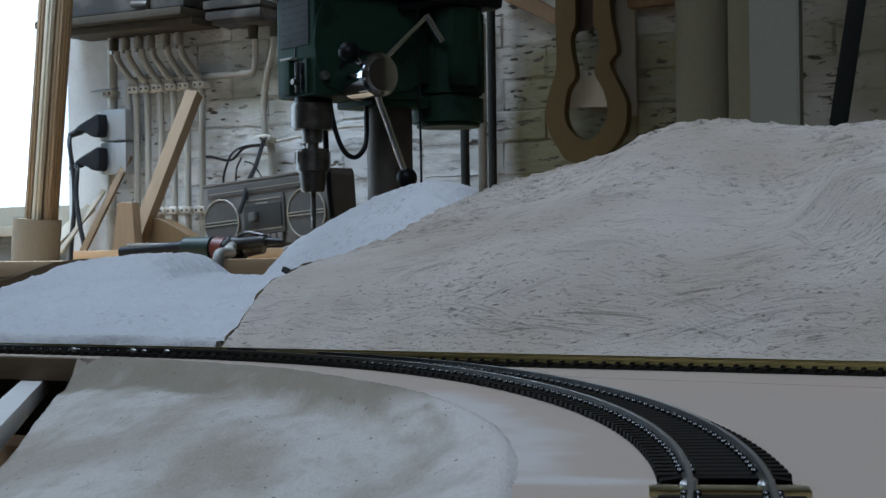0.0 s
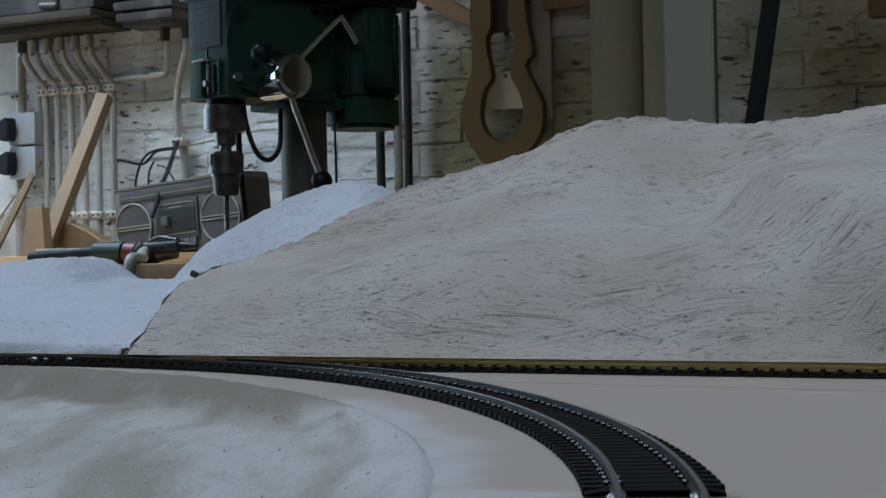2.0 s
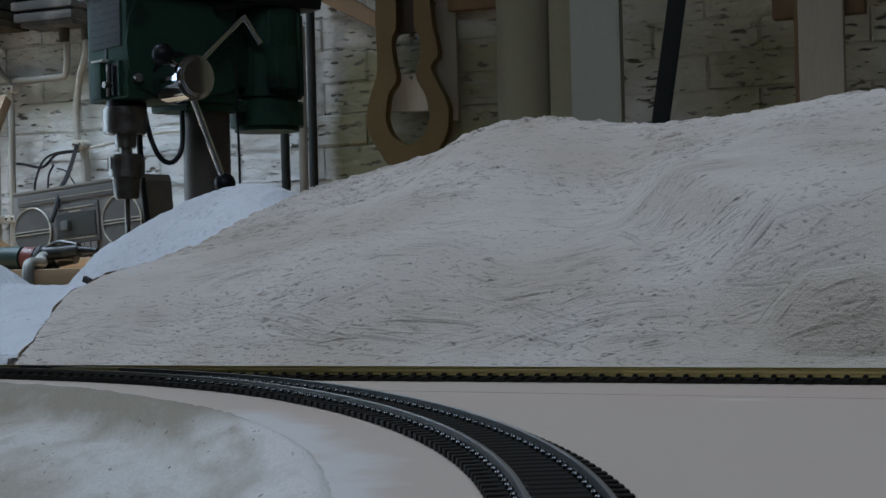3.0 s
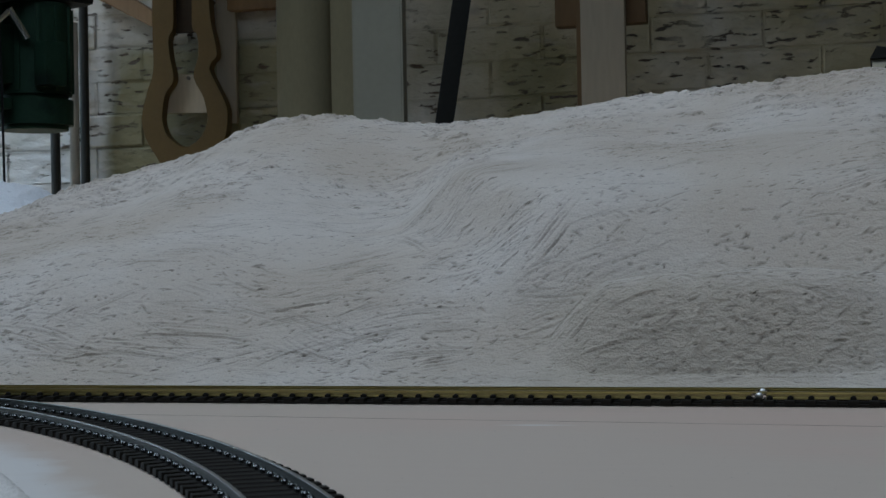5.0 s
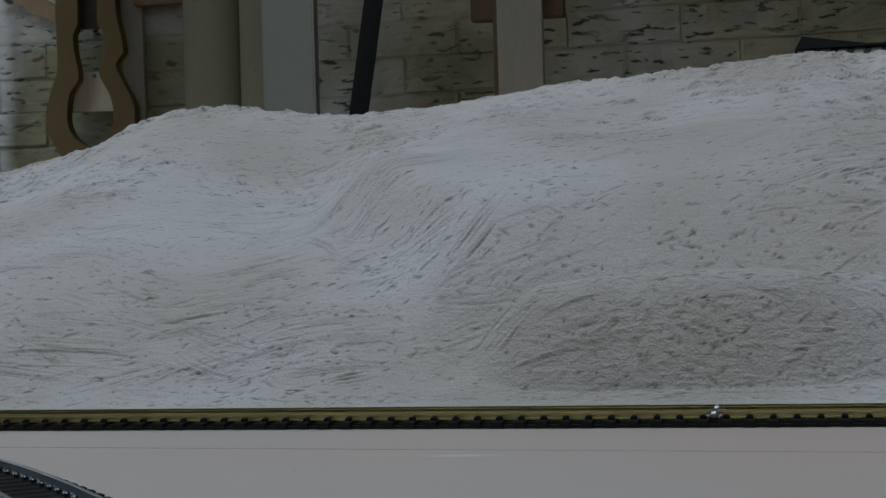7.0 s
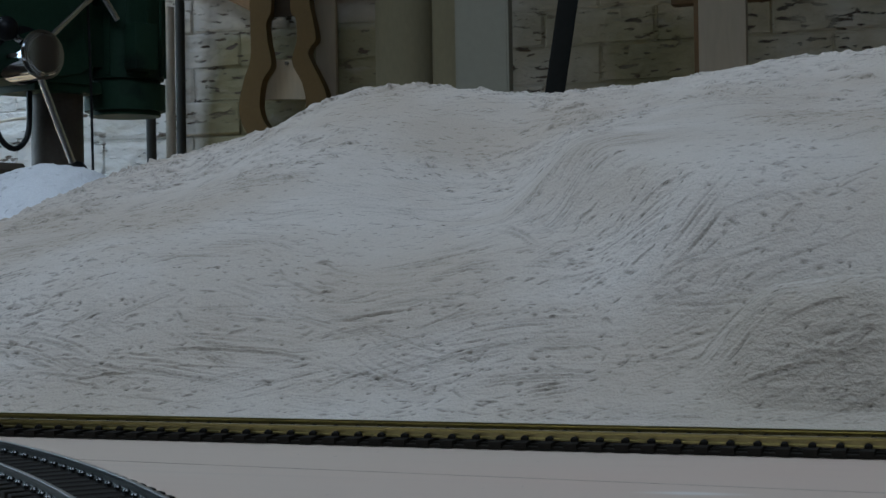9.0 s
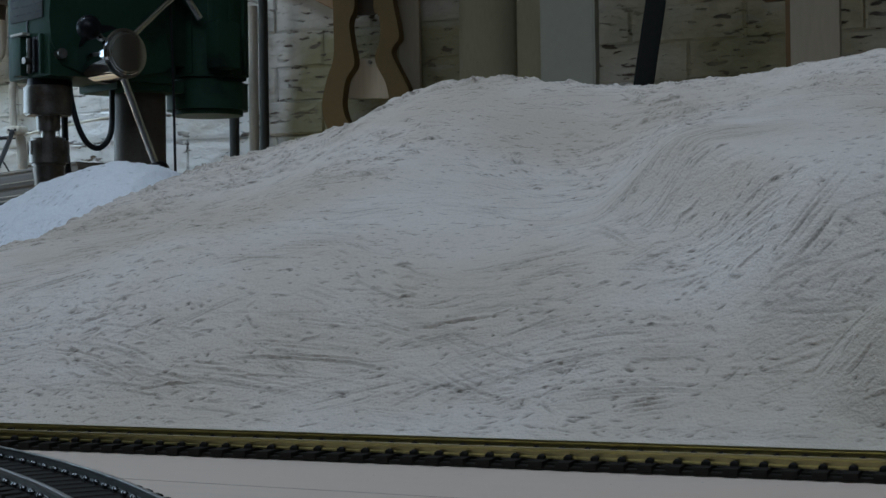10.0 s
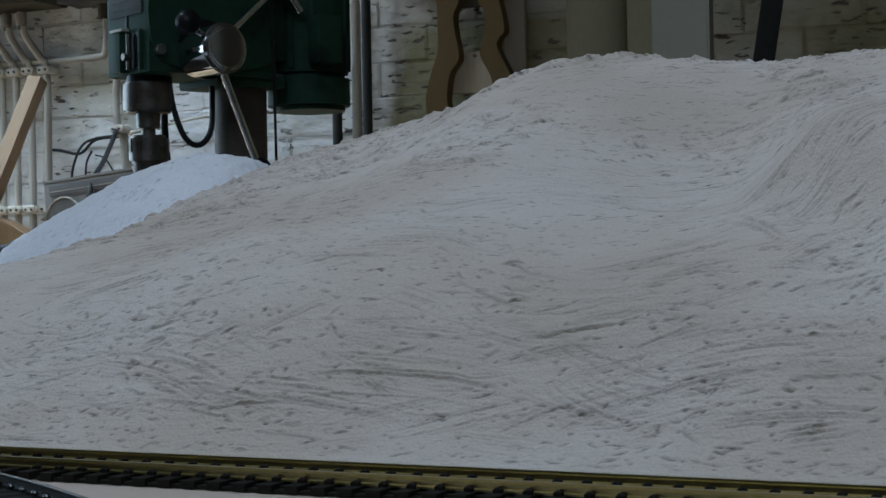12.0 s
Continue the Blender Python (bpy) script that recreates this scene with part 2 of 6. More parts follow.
def board_surface(name, base, pale, pink, blots):
    """Pale board with faint grain, a pink cast here and there and soft smears of plaster."""
    m = bpy.data.materials.new(name)
    m.use_nodes = True
    n, l = m.node_tree.nodes, m.node_tree.links
    b = n["Principled BSDF"]
    b.inputs["Roughness"].default_value = 0.55
    co = n.new("ShaderNodeTexCoord").outputs["Object"]

    def field(scale, stretch, detail, lo, hi, to0=0.0, to1=1.0):
        mp, t, r = n.new("ShaderNodeMapping"), n.new("ShaderNodeTexNoise"), n.new("ShaderNodeMapRange")
        mp.inputs["Scale"].default_value = stretch
        l.new(co, mp.inputs[0])
        l.new(mp.outputs[0], t.inputs["Vector"])
        t.inputs["Scale"].default_value, t.inputs["Detail"].default_value = scale, detail
        for k, v in zip((1, 2, 3, 4), (lo, hi, to0, to1)):
            r.inputs[k].default_value = v
        l.new(t.outputs[0], r.inputs[0])
        return r.outputs[0]

    def blend(a, colour, f):
        x = n.new("ShaderNodeMix")
        x.data_type = "RGBA"
        if isinstance(a, tuple):
            x.inputs["A"].default_value = (*a, 1)
        else:
            l.new(a, x.inputs["A"])
        x.inputs["B"].default_value = (*colour, 1)
        l.new(f, x.inputs["Factor"])
        return x.outputs["Result"]

    col = blend(base, pink, field(7, (0.5, 1, 1), 4, 0.48, 0.68))
    ragged = field(45, (1, 1, 1), 6, 0.0, 1.0, -0.9, 0.9)
    for x, y, rx, ry, turn in blots:
        mp = n.new("ShaderNodeMapping")
        mp.vector_type = "TEXTURE"
        mp.inputs["Location"].default_value, mp.inputs["Rotation"].default_value, mp.inputs["Scale"].default_value = (x, y, 0), (0, 0, turn), (rx, ry, 1)
        l.new(co, mp.inputs[0])
        ln, ad, r = n.new("ShaderNodeVectorMath"), n.new("ShaderNodeMath"), n.new("ShaderNodeMapRange")
        ln.operation = "LENGTH"
        l.new(mp.outputs[0], ln.inputs[0])
        l.new(ln.outputs["Value"], ad.inputs[0])
        l.new(ragged, ad.inputs[1])
        r.inputs[1].default_value, r.inputs[2].default_value, r.inputs[3].default_value, r.inputs[4].default_value = 0.45, 1.45, 0.9, 0.0
        l.new(ad.outputs[0], r.inputs[0])
        col = blend(col, pale, r.outputs[0])
    col = blend(col, (0.30, 0.26, 0.22), field(420, (1, 1, 1), 2, 0.735, 0.76))
    col = blend(col, (0.40, 0.35, 0.31), field(90, (0.02, 1, 1), 3, 0.62, 0.80, 0.0, 0.35))
    l.new(col, b.inputs["Base Color"])
    bp = n.new("ShaderNodeBump")
    bp.inputs["Strength"].default_value, bp.inputs["Distance"].default_value = 0.15, 0.001
    l.new(field(160, (0.25, 1, 1), 5, 0, 1), bp.inputs["Height"])
    l.new(bp.outputs[0], b.inputs["Normal"])
    return m


BOARD = board_surface("pale_board", (0.52, 0.43, 0.352), (0.64, 0.605, 0.57), (0.535, 0.41, 0.335),
                      ((-0.200, -0.168, 0.036, 0.013, -0.75), (-0.172, -0.195, 0.022, 0.010, -0.9), (-0.150, -0.228, 0.030, 0.012, -0.95), (-0.118, -0.272, 0.030, 0.014, -1.0), (-0.098, -0.315, 0.030, 0.012, -1.1), (-0.067, -0.340, 0.026, 0.006, 0.4), (-0.059, -0.079, 0.009, 0.0022, 0.1)))
PENCIL = material("faint_pencil", (0.44, 0.375, 0.315), 0.7, vary=0.25, scale=60, grain=500, bump=0.0)
DARK_SPECK = material("dark_crumb", (0.05, 0.045, 0.04), 0.8, vary=0.2, scale=300, grain=900, bump=0.2, dist=0.0003)
EDGEWOOD = material("brown_edge_wood", (0.115, 0.078, 0.042), 0.7, vary=0.2, scale=20, grain=300, stretch=(0.1, 1, 1.5), bump=0.2)
PINE = material("pine", (0.50, 0.34, 0.19), 0.6, vary=0.16, scale=14, grain=120, stretch=(0.08, 1, 1), bump=0.2)
RAIL = material("rail_metal", (0.44, 0.385, 0.19), 0.30, 1.0, vary=0.15, scale=60, grain=900, bump=0.1, dist=0.0002)
DULLRAIL = material("dull_grey_rail", (0.13, 0.13, 0.12), 0.35, 1.0, vary=0.15, scale=60, grain=900, bump=0.1, dist=0.0002)
CHAIR = material("glossy_black_chair", (0.02, 0.02, 0.02), 0.07, spec=1.0, vary=0.1, scale=300, grain=1500, bump=0.05, dist=0.0002)
RAIL_GLARE = material("rail_glare_top", (0.34, 0.34, 0.33), 0.38, 1.0, vary=0.15, scale=60, grain=900, bump=0.1, dist=0.0002)
TRACKBED = material("black_track_bed", (0.012, 0.010, 0.009), 0.8, spec=0.1, vary=0.2, scale=200, grain=1500, bump=0.3, dist=0.0002)
RAIL_TOP = material("bright_metal", (0.75, 0.74, 0.72), 0.18, 1.0, vary=0.1, scale=60, grain=900, bump=0.05, dist=0.0002)
SOLDER = material("dull_solder", (0.50, 0.50, 0.49), 0.38, 1.0, vary=0.25, scale=400, grain=1800, bump=0.6, dist=0.0006)
SLEEPER = material("dark_plastic", (0.018, 0.016, 0.013), 0.7, spec=0.08, vary=0.2, scale=200, grain=1500, bump=0.3, dist=0.0002)
def scuffed_shaded_paint(name, base):
    """White paint on brick, with broad yellow-brown stains, a painted shadow beyond the steel rods and sharp dark
    scratches.
    """
    mt = bpy.data.materials.new(name)
    mt.use_nodes = True
    n, l = mt.node_tree.nodes, mt.node_tree.links
    b = n["Principled BSDF"]
    b.inputs["Roughness"].default_value = 0.6
    co = n.new("ShaderNodeTexCoord")
    geo = n.new("ShaderNodeNewGeometry")

    def noise_field(scale, stretch, detail, lo, hi, turn=0.0):
        mp, t, r = n.new("ShaderNodeMapping"), n.new("ShaderNodeTexNoise"), n.new("ShaderNodeMapRange")
        mp.inputs["Scale"].default_value, mp.inputs["Rotation"].default_value = stretch, (0, turn, 0)
        l.new(geo.outputs["Position"], mp.inputs[0])
        t.inputs["Scale"].default_value, t.inputs["Detail"].default_value = scale, detail
        l.new(mp.outputs[0], t.inputs["Vector"])
        r.inputs[1].default_value, r.inputs[2].default_value = lo, hi
        l.new(t.outputs[0], r.inputs[0])
        return t.outputs[0], r.outputs[0]

    def blend(first, second, factor):
        x = n.new("ShaderNodeMix")
        x.data_type = "RGBA"
        for key, val in (("A", first), ("B", second)):
            if isinstance(val, tuple):
                x.inputs[key].default_value = (*val, 1)
            else:
                l.new(val, x.inputs[key])
        l.new(factor, x.inputs["Factor"])
        return x.outputs["Result"]

    relief, _ = noise_field(42, (0.6, 1, 1), 6, 0, 1)
    cloud, _ = noise_field(5, (1, 1, 1), 6, 0, 1)
    # the shadow beyond the steel rods is painted in, bounded on three sides
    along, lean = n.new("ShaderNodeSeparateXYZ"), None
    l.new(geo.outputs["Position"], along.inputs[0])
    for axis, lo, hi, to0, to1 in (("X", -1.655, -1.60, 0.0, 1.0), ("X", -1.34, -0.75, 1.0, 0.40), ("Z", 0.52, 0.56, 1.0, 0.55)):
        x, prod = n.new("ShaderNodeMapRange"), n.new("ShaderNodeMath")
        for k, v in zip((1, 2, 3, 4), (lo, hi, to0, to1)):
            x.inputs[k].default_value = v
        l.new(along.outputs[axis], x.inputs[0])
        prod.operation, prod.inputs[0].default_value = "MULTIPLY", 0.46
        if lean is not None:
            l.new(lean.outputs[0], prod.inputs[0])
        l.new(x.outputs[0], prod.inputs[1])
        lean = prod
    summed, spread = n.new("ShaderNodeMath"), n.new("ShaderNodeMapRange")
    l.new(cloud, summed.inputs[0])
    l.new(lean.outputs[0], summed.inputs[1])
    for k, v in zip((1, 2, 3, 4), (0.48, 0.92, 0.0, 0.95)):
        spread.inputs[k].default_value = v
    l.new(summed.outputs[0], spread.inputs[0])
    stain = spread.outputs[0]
    _, grime = noise_field(26, (0.35, 1, 1), 5, 0.58, 0.78)
    _, nick = noise_field(72, (0.34, 1, 1.25), 6, 0.60, 0.63, 0.5)
    _, where = noise_field(8, (1, 1, 1), 4, 0.40, 0.56)
    cut = n.new("ShaderNodeMath")
    cut.operation = "MULTIPLY"
    l.new(nick, cut.inputs[0])
    l.new(where, cut.inputs[1])
    # the paint is yellower towards the right end of the wall
    yellower, patchy = n.new("ShaderNodeMapRange"), n.new("ShaderNodeMath")
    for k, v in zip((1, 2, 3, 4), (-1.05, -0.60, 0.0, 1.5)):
        yellower.inputs[k].default_value = v
    l.new(along.outputs["X"], yellower.inputs[0])
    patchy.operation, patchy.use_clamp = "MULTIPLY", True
    l.new(yellower.outputs[0], patchy.inputs[0])
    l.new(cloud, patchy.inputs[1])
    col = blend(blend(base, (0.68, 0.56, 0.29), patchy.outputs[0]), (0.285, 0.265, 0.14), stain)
    col = blend(col, (0.42, 0.38, 0.31), grime)
    col = blend(col, (0.13, 0.10, 0.07), cut.outputs[0])
    l.new(col, b.inputs["Base Color"])
    low = n.new("ShaderNodeMath")
    low.operation = "SUBTRACT"
    l.new(relief, low.inputs[0])
    l.new(cut.outputs[0], low.inputs[1])
    bp = n.new("ShaderNodeBump")
    bp.inputs["Strength"].default_value, bp.inputs["Distance"].default_value = 0.9, 0.011
    l.new(low.outputs[0], bp.inputs["Height"])
    l.new(bp.outputs[0], b.inputs["Normal"])
    return mt


BRICK = scuffed_shaded_paint("painted_brick", (0.77, 0.76, 0.735))
MORTAR = scuffed_shaded_paint("painted_mortar", (0.60, 0.585, 0.555))
PAINT = material("white_paint", (0.72, 0.71, 0.68), 0.6, vary=0.08, scale=5, grain=80, bump=0.15, tint=(0.5, 0.46, 0.4), tint_at=(0.58, 0.8), tint_scale=4)
# the unseen floor, far walls and ceiling are dark to cut bounced light
FLOORING = material("concrete", (0.17, 0.155, 0.14), 0.8, vary=0.2, scale=3, grain=60, bump=0.2, dist=0.003)
WORKWALL = material("bounce_cutting_brown", (0.20, 0.15, 0.105), 0.7, vary=0.2, scale=4, grain=70, bump=0.2, stretch=(1, 1, 0.2))
CEILING = material("darkened_ceiling", (0.30, 0.285, 0.26), 0.8, vary=0.08, scale=3, grain=60, bump=0.1)

# ---- building helpers ----
def mesh_of(bm, name, mat, smooth=False):
    me = bpy.data.meshes.new(name)
    bm.normal_update()
    bm.to_mesh(me)
    bm.free()
    me.materials.append(mat)
    if smooth:
        me.polygons.foreach_set("use_smooth", [True] * len(me.polygons))
        me.set_sharp_from_angle(angle=radians(38))
    return me


def thing(name, at=(0, 0, 0), label="", category="", group="", kind="", turn=0.0):
    ob = new(name)
    ob.empty_display_size = 0.02
    ob.matrix_basis = pose(*at, 0, 0, turn)
    return tagged(ob, label, category, group, kind)


def part(name, bm, mat, parent, label="", smooth=True):
    ob = new(name, mesh_of(bm, name, mat, smooth))
    ob.parent = parent
    return tagged(ob, label)


def single(name, bm, mat, label="", category="", group="", kind="", smooth=True, at=None):
    ob = new(name, mesh_of(bm, name, mat, smooth))
    if at is not None:
        ob.matrix_basis = at
    return tagged(ob, label, category, group, kind)


def box(x0, x1, y0, y1, z0, z1, bevel=0.0, bm=None, m=None):
    bm = bm or bmesh.new()
    made = bmesh.ops.create_cube(bm, size=1.0, matrix=(m or Matrix()) @ Matrix.Translation(((x0 + x1) / 2, (y0 + y1) / 2, (z0 + z1) / 2)) @ Matrix.Diagonal((x1 - x0, y1 - y0, z1 - z0, 1)))
    if bevel:
        edges = list({e for v in made["verts"] for e in v.link_edges})
        bmesh.ops.bevel(bm, geom=edges, offset=bevel, segments=2, affect="EDGES", profile=0.7)
    return bm


def rod(a, b, r0, r1=None, seg=20, bm=None, bevel=0.0):
    """A round bar from a to b."""
    bm = bm or bmesh.new()
    a, b = Vector(a), Vector(b)
    m = Matrix.Translation((a + b) / 2) @ (b - a).to_track_quat("Z", "Y").to_matrix().to_4x4()
    made = bmesh.ops.create_cone(bm, cap_ends=True, segments=seg, radius1=r0, radius2=r0 if r1 is None else r1, depth=(b - a).length, matrix=m)
    if bevel:
        rims = [e for e in {e for v in made["verts"] for e in v.link_edges} if any(len(f.verts) > 4 for f in e.link_faces)]
        bmesh.ops.bevel(bm, geom=rims, offset=bevel, segments=2, affect="EDGES")
    return bm


def ball(c, r, bm=None, scale=(1, 1, 1), seg=20):
    bm = bm or bmesh.new()
    bmesh.ops.create_uvsphere(bm, u_segments=seg, v_segments=seg // 2, radius=r, matrix=Matrix.Translation(c) @ Matrix.Diagonal((*scale, 1)))
    return bm


def smooth_path(points, steps=6):
    """A rounded way through the points (Catmull-Rom)."""
    p = [Vector(q) for q in points]
    p = [2 * p[0] - p[1]] + p + [2 * p[-1] - p[-2]]
    out = []
    for i in range(1, len(p) - 2):
        for k in range(steps):
            t = k / steps
            out.append(0.5 * (2 * p[i] + (p[i + 1] - p[i - 1]) * t + (2 * p[i - 1] - 5 * p[i] + 4 * p[i + 1] - p[i + 2]) * t * t + (3 * p[i] - 3 * p[i + 1] + p[i + 2] - p[i - 1]) * t ** 3))
    return out + [p[-2]]


def hose(points, r, seg=8, steps=6, bm=None):
    """A bent round bar or cable along the points."""
    bm = bm or bmesh.new()
    way = smooth_path(points, steps) if steps > 1 else [Vector(q) for q in points]
    rings, u = [], None
    for i, c in enumerate(way):
        d = (way[min(i + 1, len(way) - 1)] - way[max(i - 1, 0)]).normalized()
        u = d.orthogonal().normalized() if u is None else (u - u.dot(d) * d).normalized()
        v = d.cross(u)
        rings.append([bm.verts.new(c + r * (math.cos(a) * u + math.sin(a) * v)) for a in (2 * math.pi * k / seg for k in range(seg))])
    for a, b in zip(rings, rings[1:]):
        for k in range(seg):
            bm.faces.new((a[k], a[(k + 1) % seg], b[(k + 1) % seg], b[k]))
    bm.faces.new(rings[0][::-1])
    bm.faces.new(rings[-1])
    return bm


def plate(outline, depth, m=None, bevel=0.0, holes=(), bm=None):
    """A flat piece cut to an outline in x and z, depth thick along y, with holes."""
    bm = bm or bmesh.new()
    loops = []
    for loop in (outline, *holes):
        vs = [bm.verts.new((x, 0, z)) for x, z in loop]
        loops.append([bm.edges.new((vs[i], vs[(i + 1) % len(vs)])) for i in range(len(vs))])
    filled = bmesh.ops.triangle_fill(bm, use_beauty=True, edges=[e for lp in loops for e in lp])
    faces = [g for g in filled["geom"] if isinstance(g, bmesh.types.BMFace)]
    out = bmesh.ops.extrude_face_region(bm, geom=faces)
    verts = [g for g in out["geom"] if isinstance(g, bmesh.types.BMVert)]
    bmesh.ops.translate(bm, vec=(0, depth, 0), verts=verts)
    bmesh.ops.recalc_face_normals(bm, faces=bm.faces)
    if bevel:
        edges = [e for e in bm.edges if len(e.link_faces) == 2 and e.calc_face_angle() > 1.2]
        bmesh.ops.bevel(bm, geom=edges, offset=bevel, segments=1, affect="EDGES")
    if m is not None:
        bm.transform(m)
    return bm


# ---- room ----
def slab(name, b, mat, label="", **more):
    return single(name, box(*b), mat, label, "wall" if name.startswith("wall") else name.split("_")[0], kind="structure", smooth=False)


WIN_X0, WIN_X1, WIN_Z0, WIN_Z1 = -4.75, -3.02, 0.15, 1.62
slab("floor", (ROOM_X0 - 0.3, ROOM_X1 + 0.3, ROOM_Y0 - 0.3, WALL_Y + 0.4, FLOOR_Z - 0.1, FLOOR_Z), FLOORING, "grey concrete workshop floor")
bm = bmesh.new()
def roof_cells():
    """The ceiling in cells, leaving out a roof light and the opening added for the wall's fill lamp."""
    xs = (ROOM_X0 - 0.3, -3.4, -2.1, -1.6, 0.6, ROOM_X1 + 0.3)
    ys = (ROOM_Y0 - 0.3, -1.20, 0.20, 1.4, 2.2, WALL_Y + 0.4)
    for i in range(5):
        for k in range(5):
            if (i, k) not in ((3, 1), (1, 3)):
                yield xs[i], xs[i + 1], ys[k], ys[k + 1]


for b in roof_cells():
    box(*b, CEIL_Z, CEIL_Z + 0.1, bm=bm)
single("ceiling", bm, CEILING, "unseen darkened workshop ceiling with a roof light and an added opening", "ceiling", kind="structure", smooth=False)
slab("wall_east", (ROOM_X1, ROOM_X1 + 0.2, ROOM_Y0, WALL_Y, FLOOR_Z, CEIL_Z), WORKWALL, "unseen plain wall, coloured brown to cut bounced light")


def pierced(name, axis, at, thick, a0, a1, holes, mat, label):
    """A wall with rectangular openings, from its pieces round them."""
    bm = bmesh.new()
    (h0, h1, z0, z1) = holes
    for s0, s1, b0, b1 in ((a0, h0, FLOOR_Z, CEIL_Z), (h1, a1, FLOOR_Z, CEIL_Z), (h0, h1, FLOOR_Z, z0), (h0, h1, z1, CEIL_Z)):
        if axis == "y":
            box(s0, s1, at, at + thick, b0, b1, bm=bm)
        else:
            box(at, at + thick, s0, s1, b0, b1, bm=bm)
    return single(name, bm, mat, label, "wall", kind="structure", smooth=False)


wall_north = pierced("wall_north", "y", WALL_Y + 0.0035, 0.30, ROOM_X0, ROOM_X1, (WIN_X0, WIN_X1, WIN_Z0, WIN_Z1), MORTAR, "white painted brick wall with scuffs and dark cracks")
pierced("wall_west", "x", ROOM_X0 - 0.2, 0.2, ROOM_Y0, WALL_Y, (0.65, 2.6, 0.05, 1.45), PAINT, "plain white painted wall with a window opening")
slab("wall_south", (ROOM_X0, ROOM_X1, ROOM_Y0 - 0.2, ROOM_Y0, FLOOR_Z, CEIL_Z), WORKWALL, "unseen plain wall, coloured brown to cut bounced light")
single("ground", box(-60, 60, -60, 60, FLOOR_Z - 0.35, FLOOR_Z - 0.15), FLOORING, "pale open ground outside the workshop", "ground", kind="structure", smooth=False)


single("trim", box(-3.02, -2.872, WALL_Y - 0.009, WALL_Y + 0.0033, WIN_Z0 - 0.12, CEIL_Z), PAINT, "smooth white painted plaster strip beside the window", "trim", kind="structure", smooth=False)


# ---- noise for the landscape ----
@functools.lru_cache(None)
def lattice(seed, n=64):
    return np.random.RandomState(seed).rand(n, n)


def value_noise(x, y, seed):
    g = lattice(seed)
    xi, yi = np.floor(x).astype(int), np.floor(y).astype(int)
    fx, fy = x - xi, y - yi
    fx, fy = fx * fx * (3 - 2 * fx), fy * fy * (3 - 2 * fy)
    a, b = g[xi % 64, yi % 64], g[(xi + 1) % 64, yi % 64]
    c, d = g[xi % 64, (yi + 1) % 64], g[(xi + 1) % 64, (yi + 1) % 64]
    return (a * (1 - fx) + b * fx) * (1 - fy) + (c * (1 - fx) + d * fx) * fy - 0.5


def fractal(x, y, seed, octaves=4):
    return sum(value_noise(x * 2 ** k, y * 2 ** k, seed + k) / 2 ** k for k in range(octaves))


def rise(v, a, b):
    t = np.clip((v - a) / (b - a), 0, 1)
    return t * t * (3 - 2 * t)


def bump_at(x, y, cx, cy, rx, ry):
    return np.exp(-((x - cx) / rx) ** 2 - ((y - cy) / ry) ** 2)


def terrain(name, xs, ys, height, mat, label, keep=None, category="landscape", thick=0.012):
    """A shell of plaster over a grid, with its rim turned down."""
    gx, gy = np.meshgrid(xs, ys, indexing="ij")
    x, y, z = height(gx, gy)
    n, k = gx.shape
    verts = np.stack([x, y, z], -1).reshape(-1, 3)
    idx = np.arange(n * k).reshape(n, k)
    quads = np.stack([idx[:-1, :-1], idx[1:, :-1], idx[1:, 1:], idx[:-1, 1:]], -1).reshape(-1, 4)
    if keep is not None:
        ok = keep(gx, gy)
        quads = quads[ok.reshape(-1)[quads].all(1)]
    me = bpy.data.meshes.new(name)
    me.from_pydata(verts.tolist(), [], quads.tolist())
    bm = bmesh.new()
    bm.from_mesh(me)
    bmesh.ops.delete(bm, geom=[v for v in bm.verts if not v.link_faces], context="VERTS")
    rim = [e for e in bm.edges if e.is_boundary]
    out = bmesh.ops.extrude_edge_only(bm, edges=rim)
    for v in (g for g in out["geom"] if isinstance(g, bmesh.types.BMVert)):
        v.co.z -= thick
    bm.to_mesh(me)
    bm.free()
    me.materials.append(mat)
    me.polygons.foreach_set("use_smooth", [True] * len(me.polygons))
    ob = new(name, me)
    return tagged(ob, label, category)


# ---- hill behind the straight track ----
CREST_X = (-0.70, -0.632, -0.590, -0.54, -0.517, -0.469, -0.434, -0.385, -0.352, -0.335, -0.310, -0.284, -0.253, -0.208, -0.168, -0.096, -0.036, 0.042, 0.064, 0.075, 0.09, 0.3, 0.6)
CREST_Z = (0.030, 0.041, 0.049, 0.053, 0.066, 0.097, 0.107, 0.116, 0.126, 0.135, 0.141, 0.142, 0.138, 0.133, 0.136, 0.145, 0.148, 0.155, 0.1525, 0.1538, 0.1555, 0.16, 0.16)
HILL_Y0, CREST_Y = 0.014, 0.36


SLOPE_U = (0.0, 0.10, 0.20, 0.32, 0.65, 0.82, 0.95, 1.0)
SLOPE_Z = (0.0, 0.17, 0.37, 0.46, 0.66, 0.84, 0.97, 1.0)


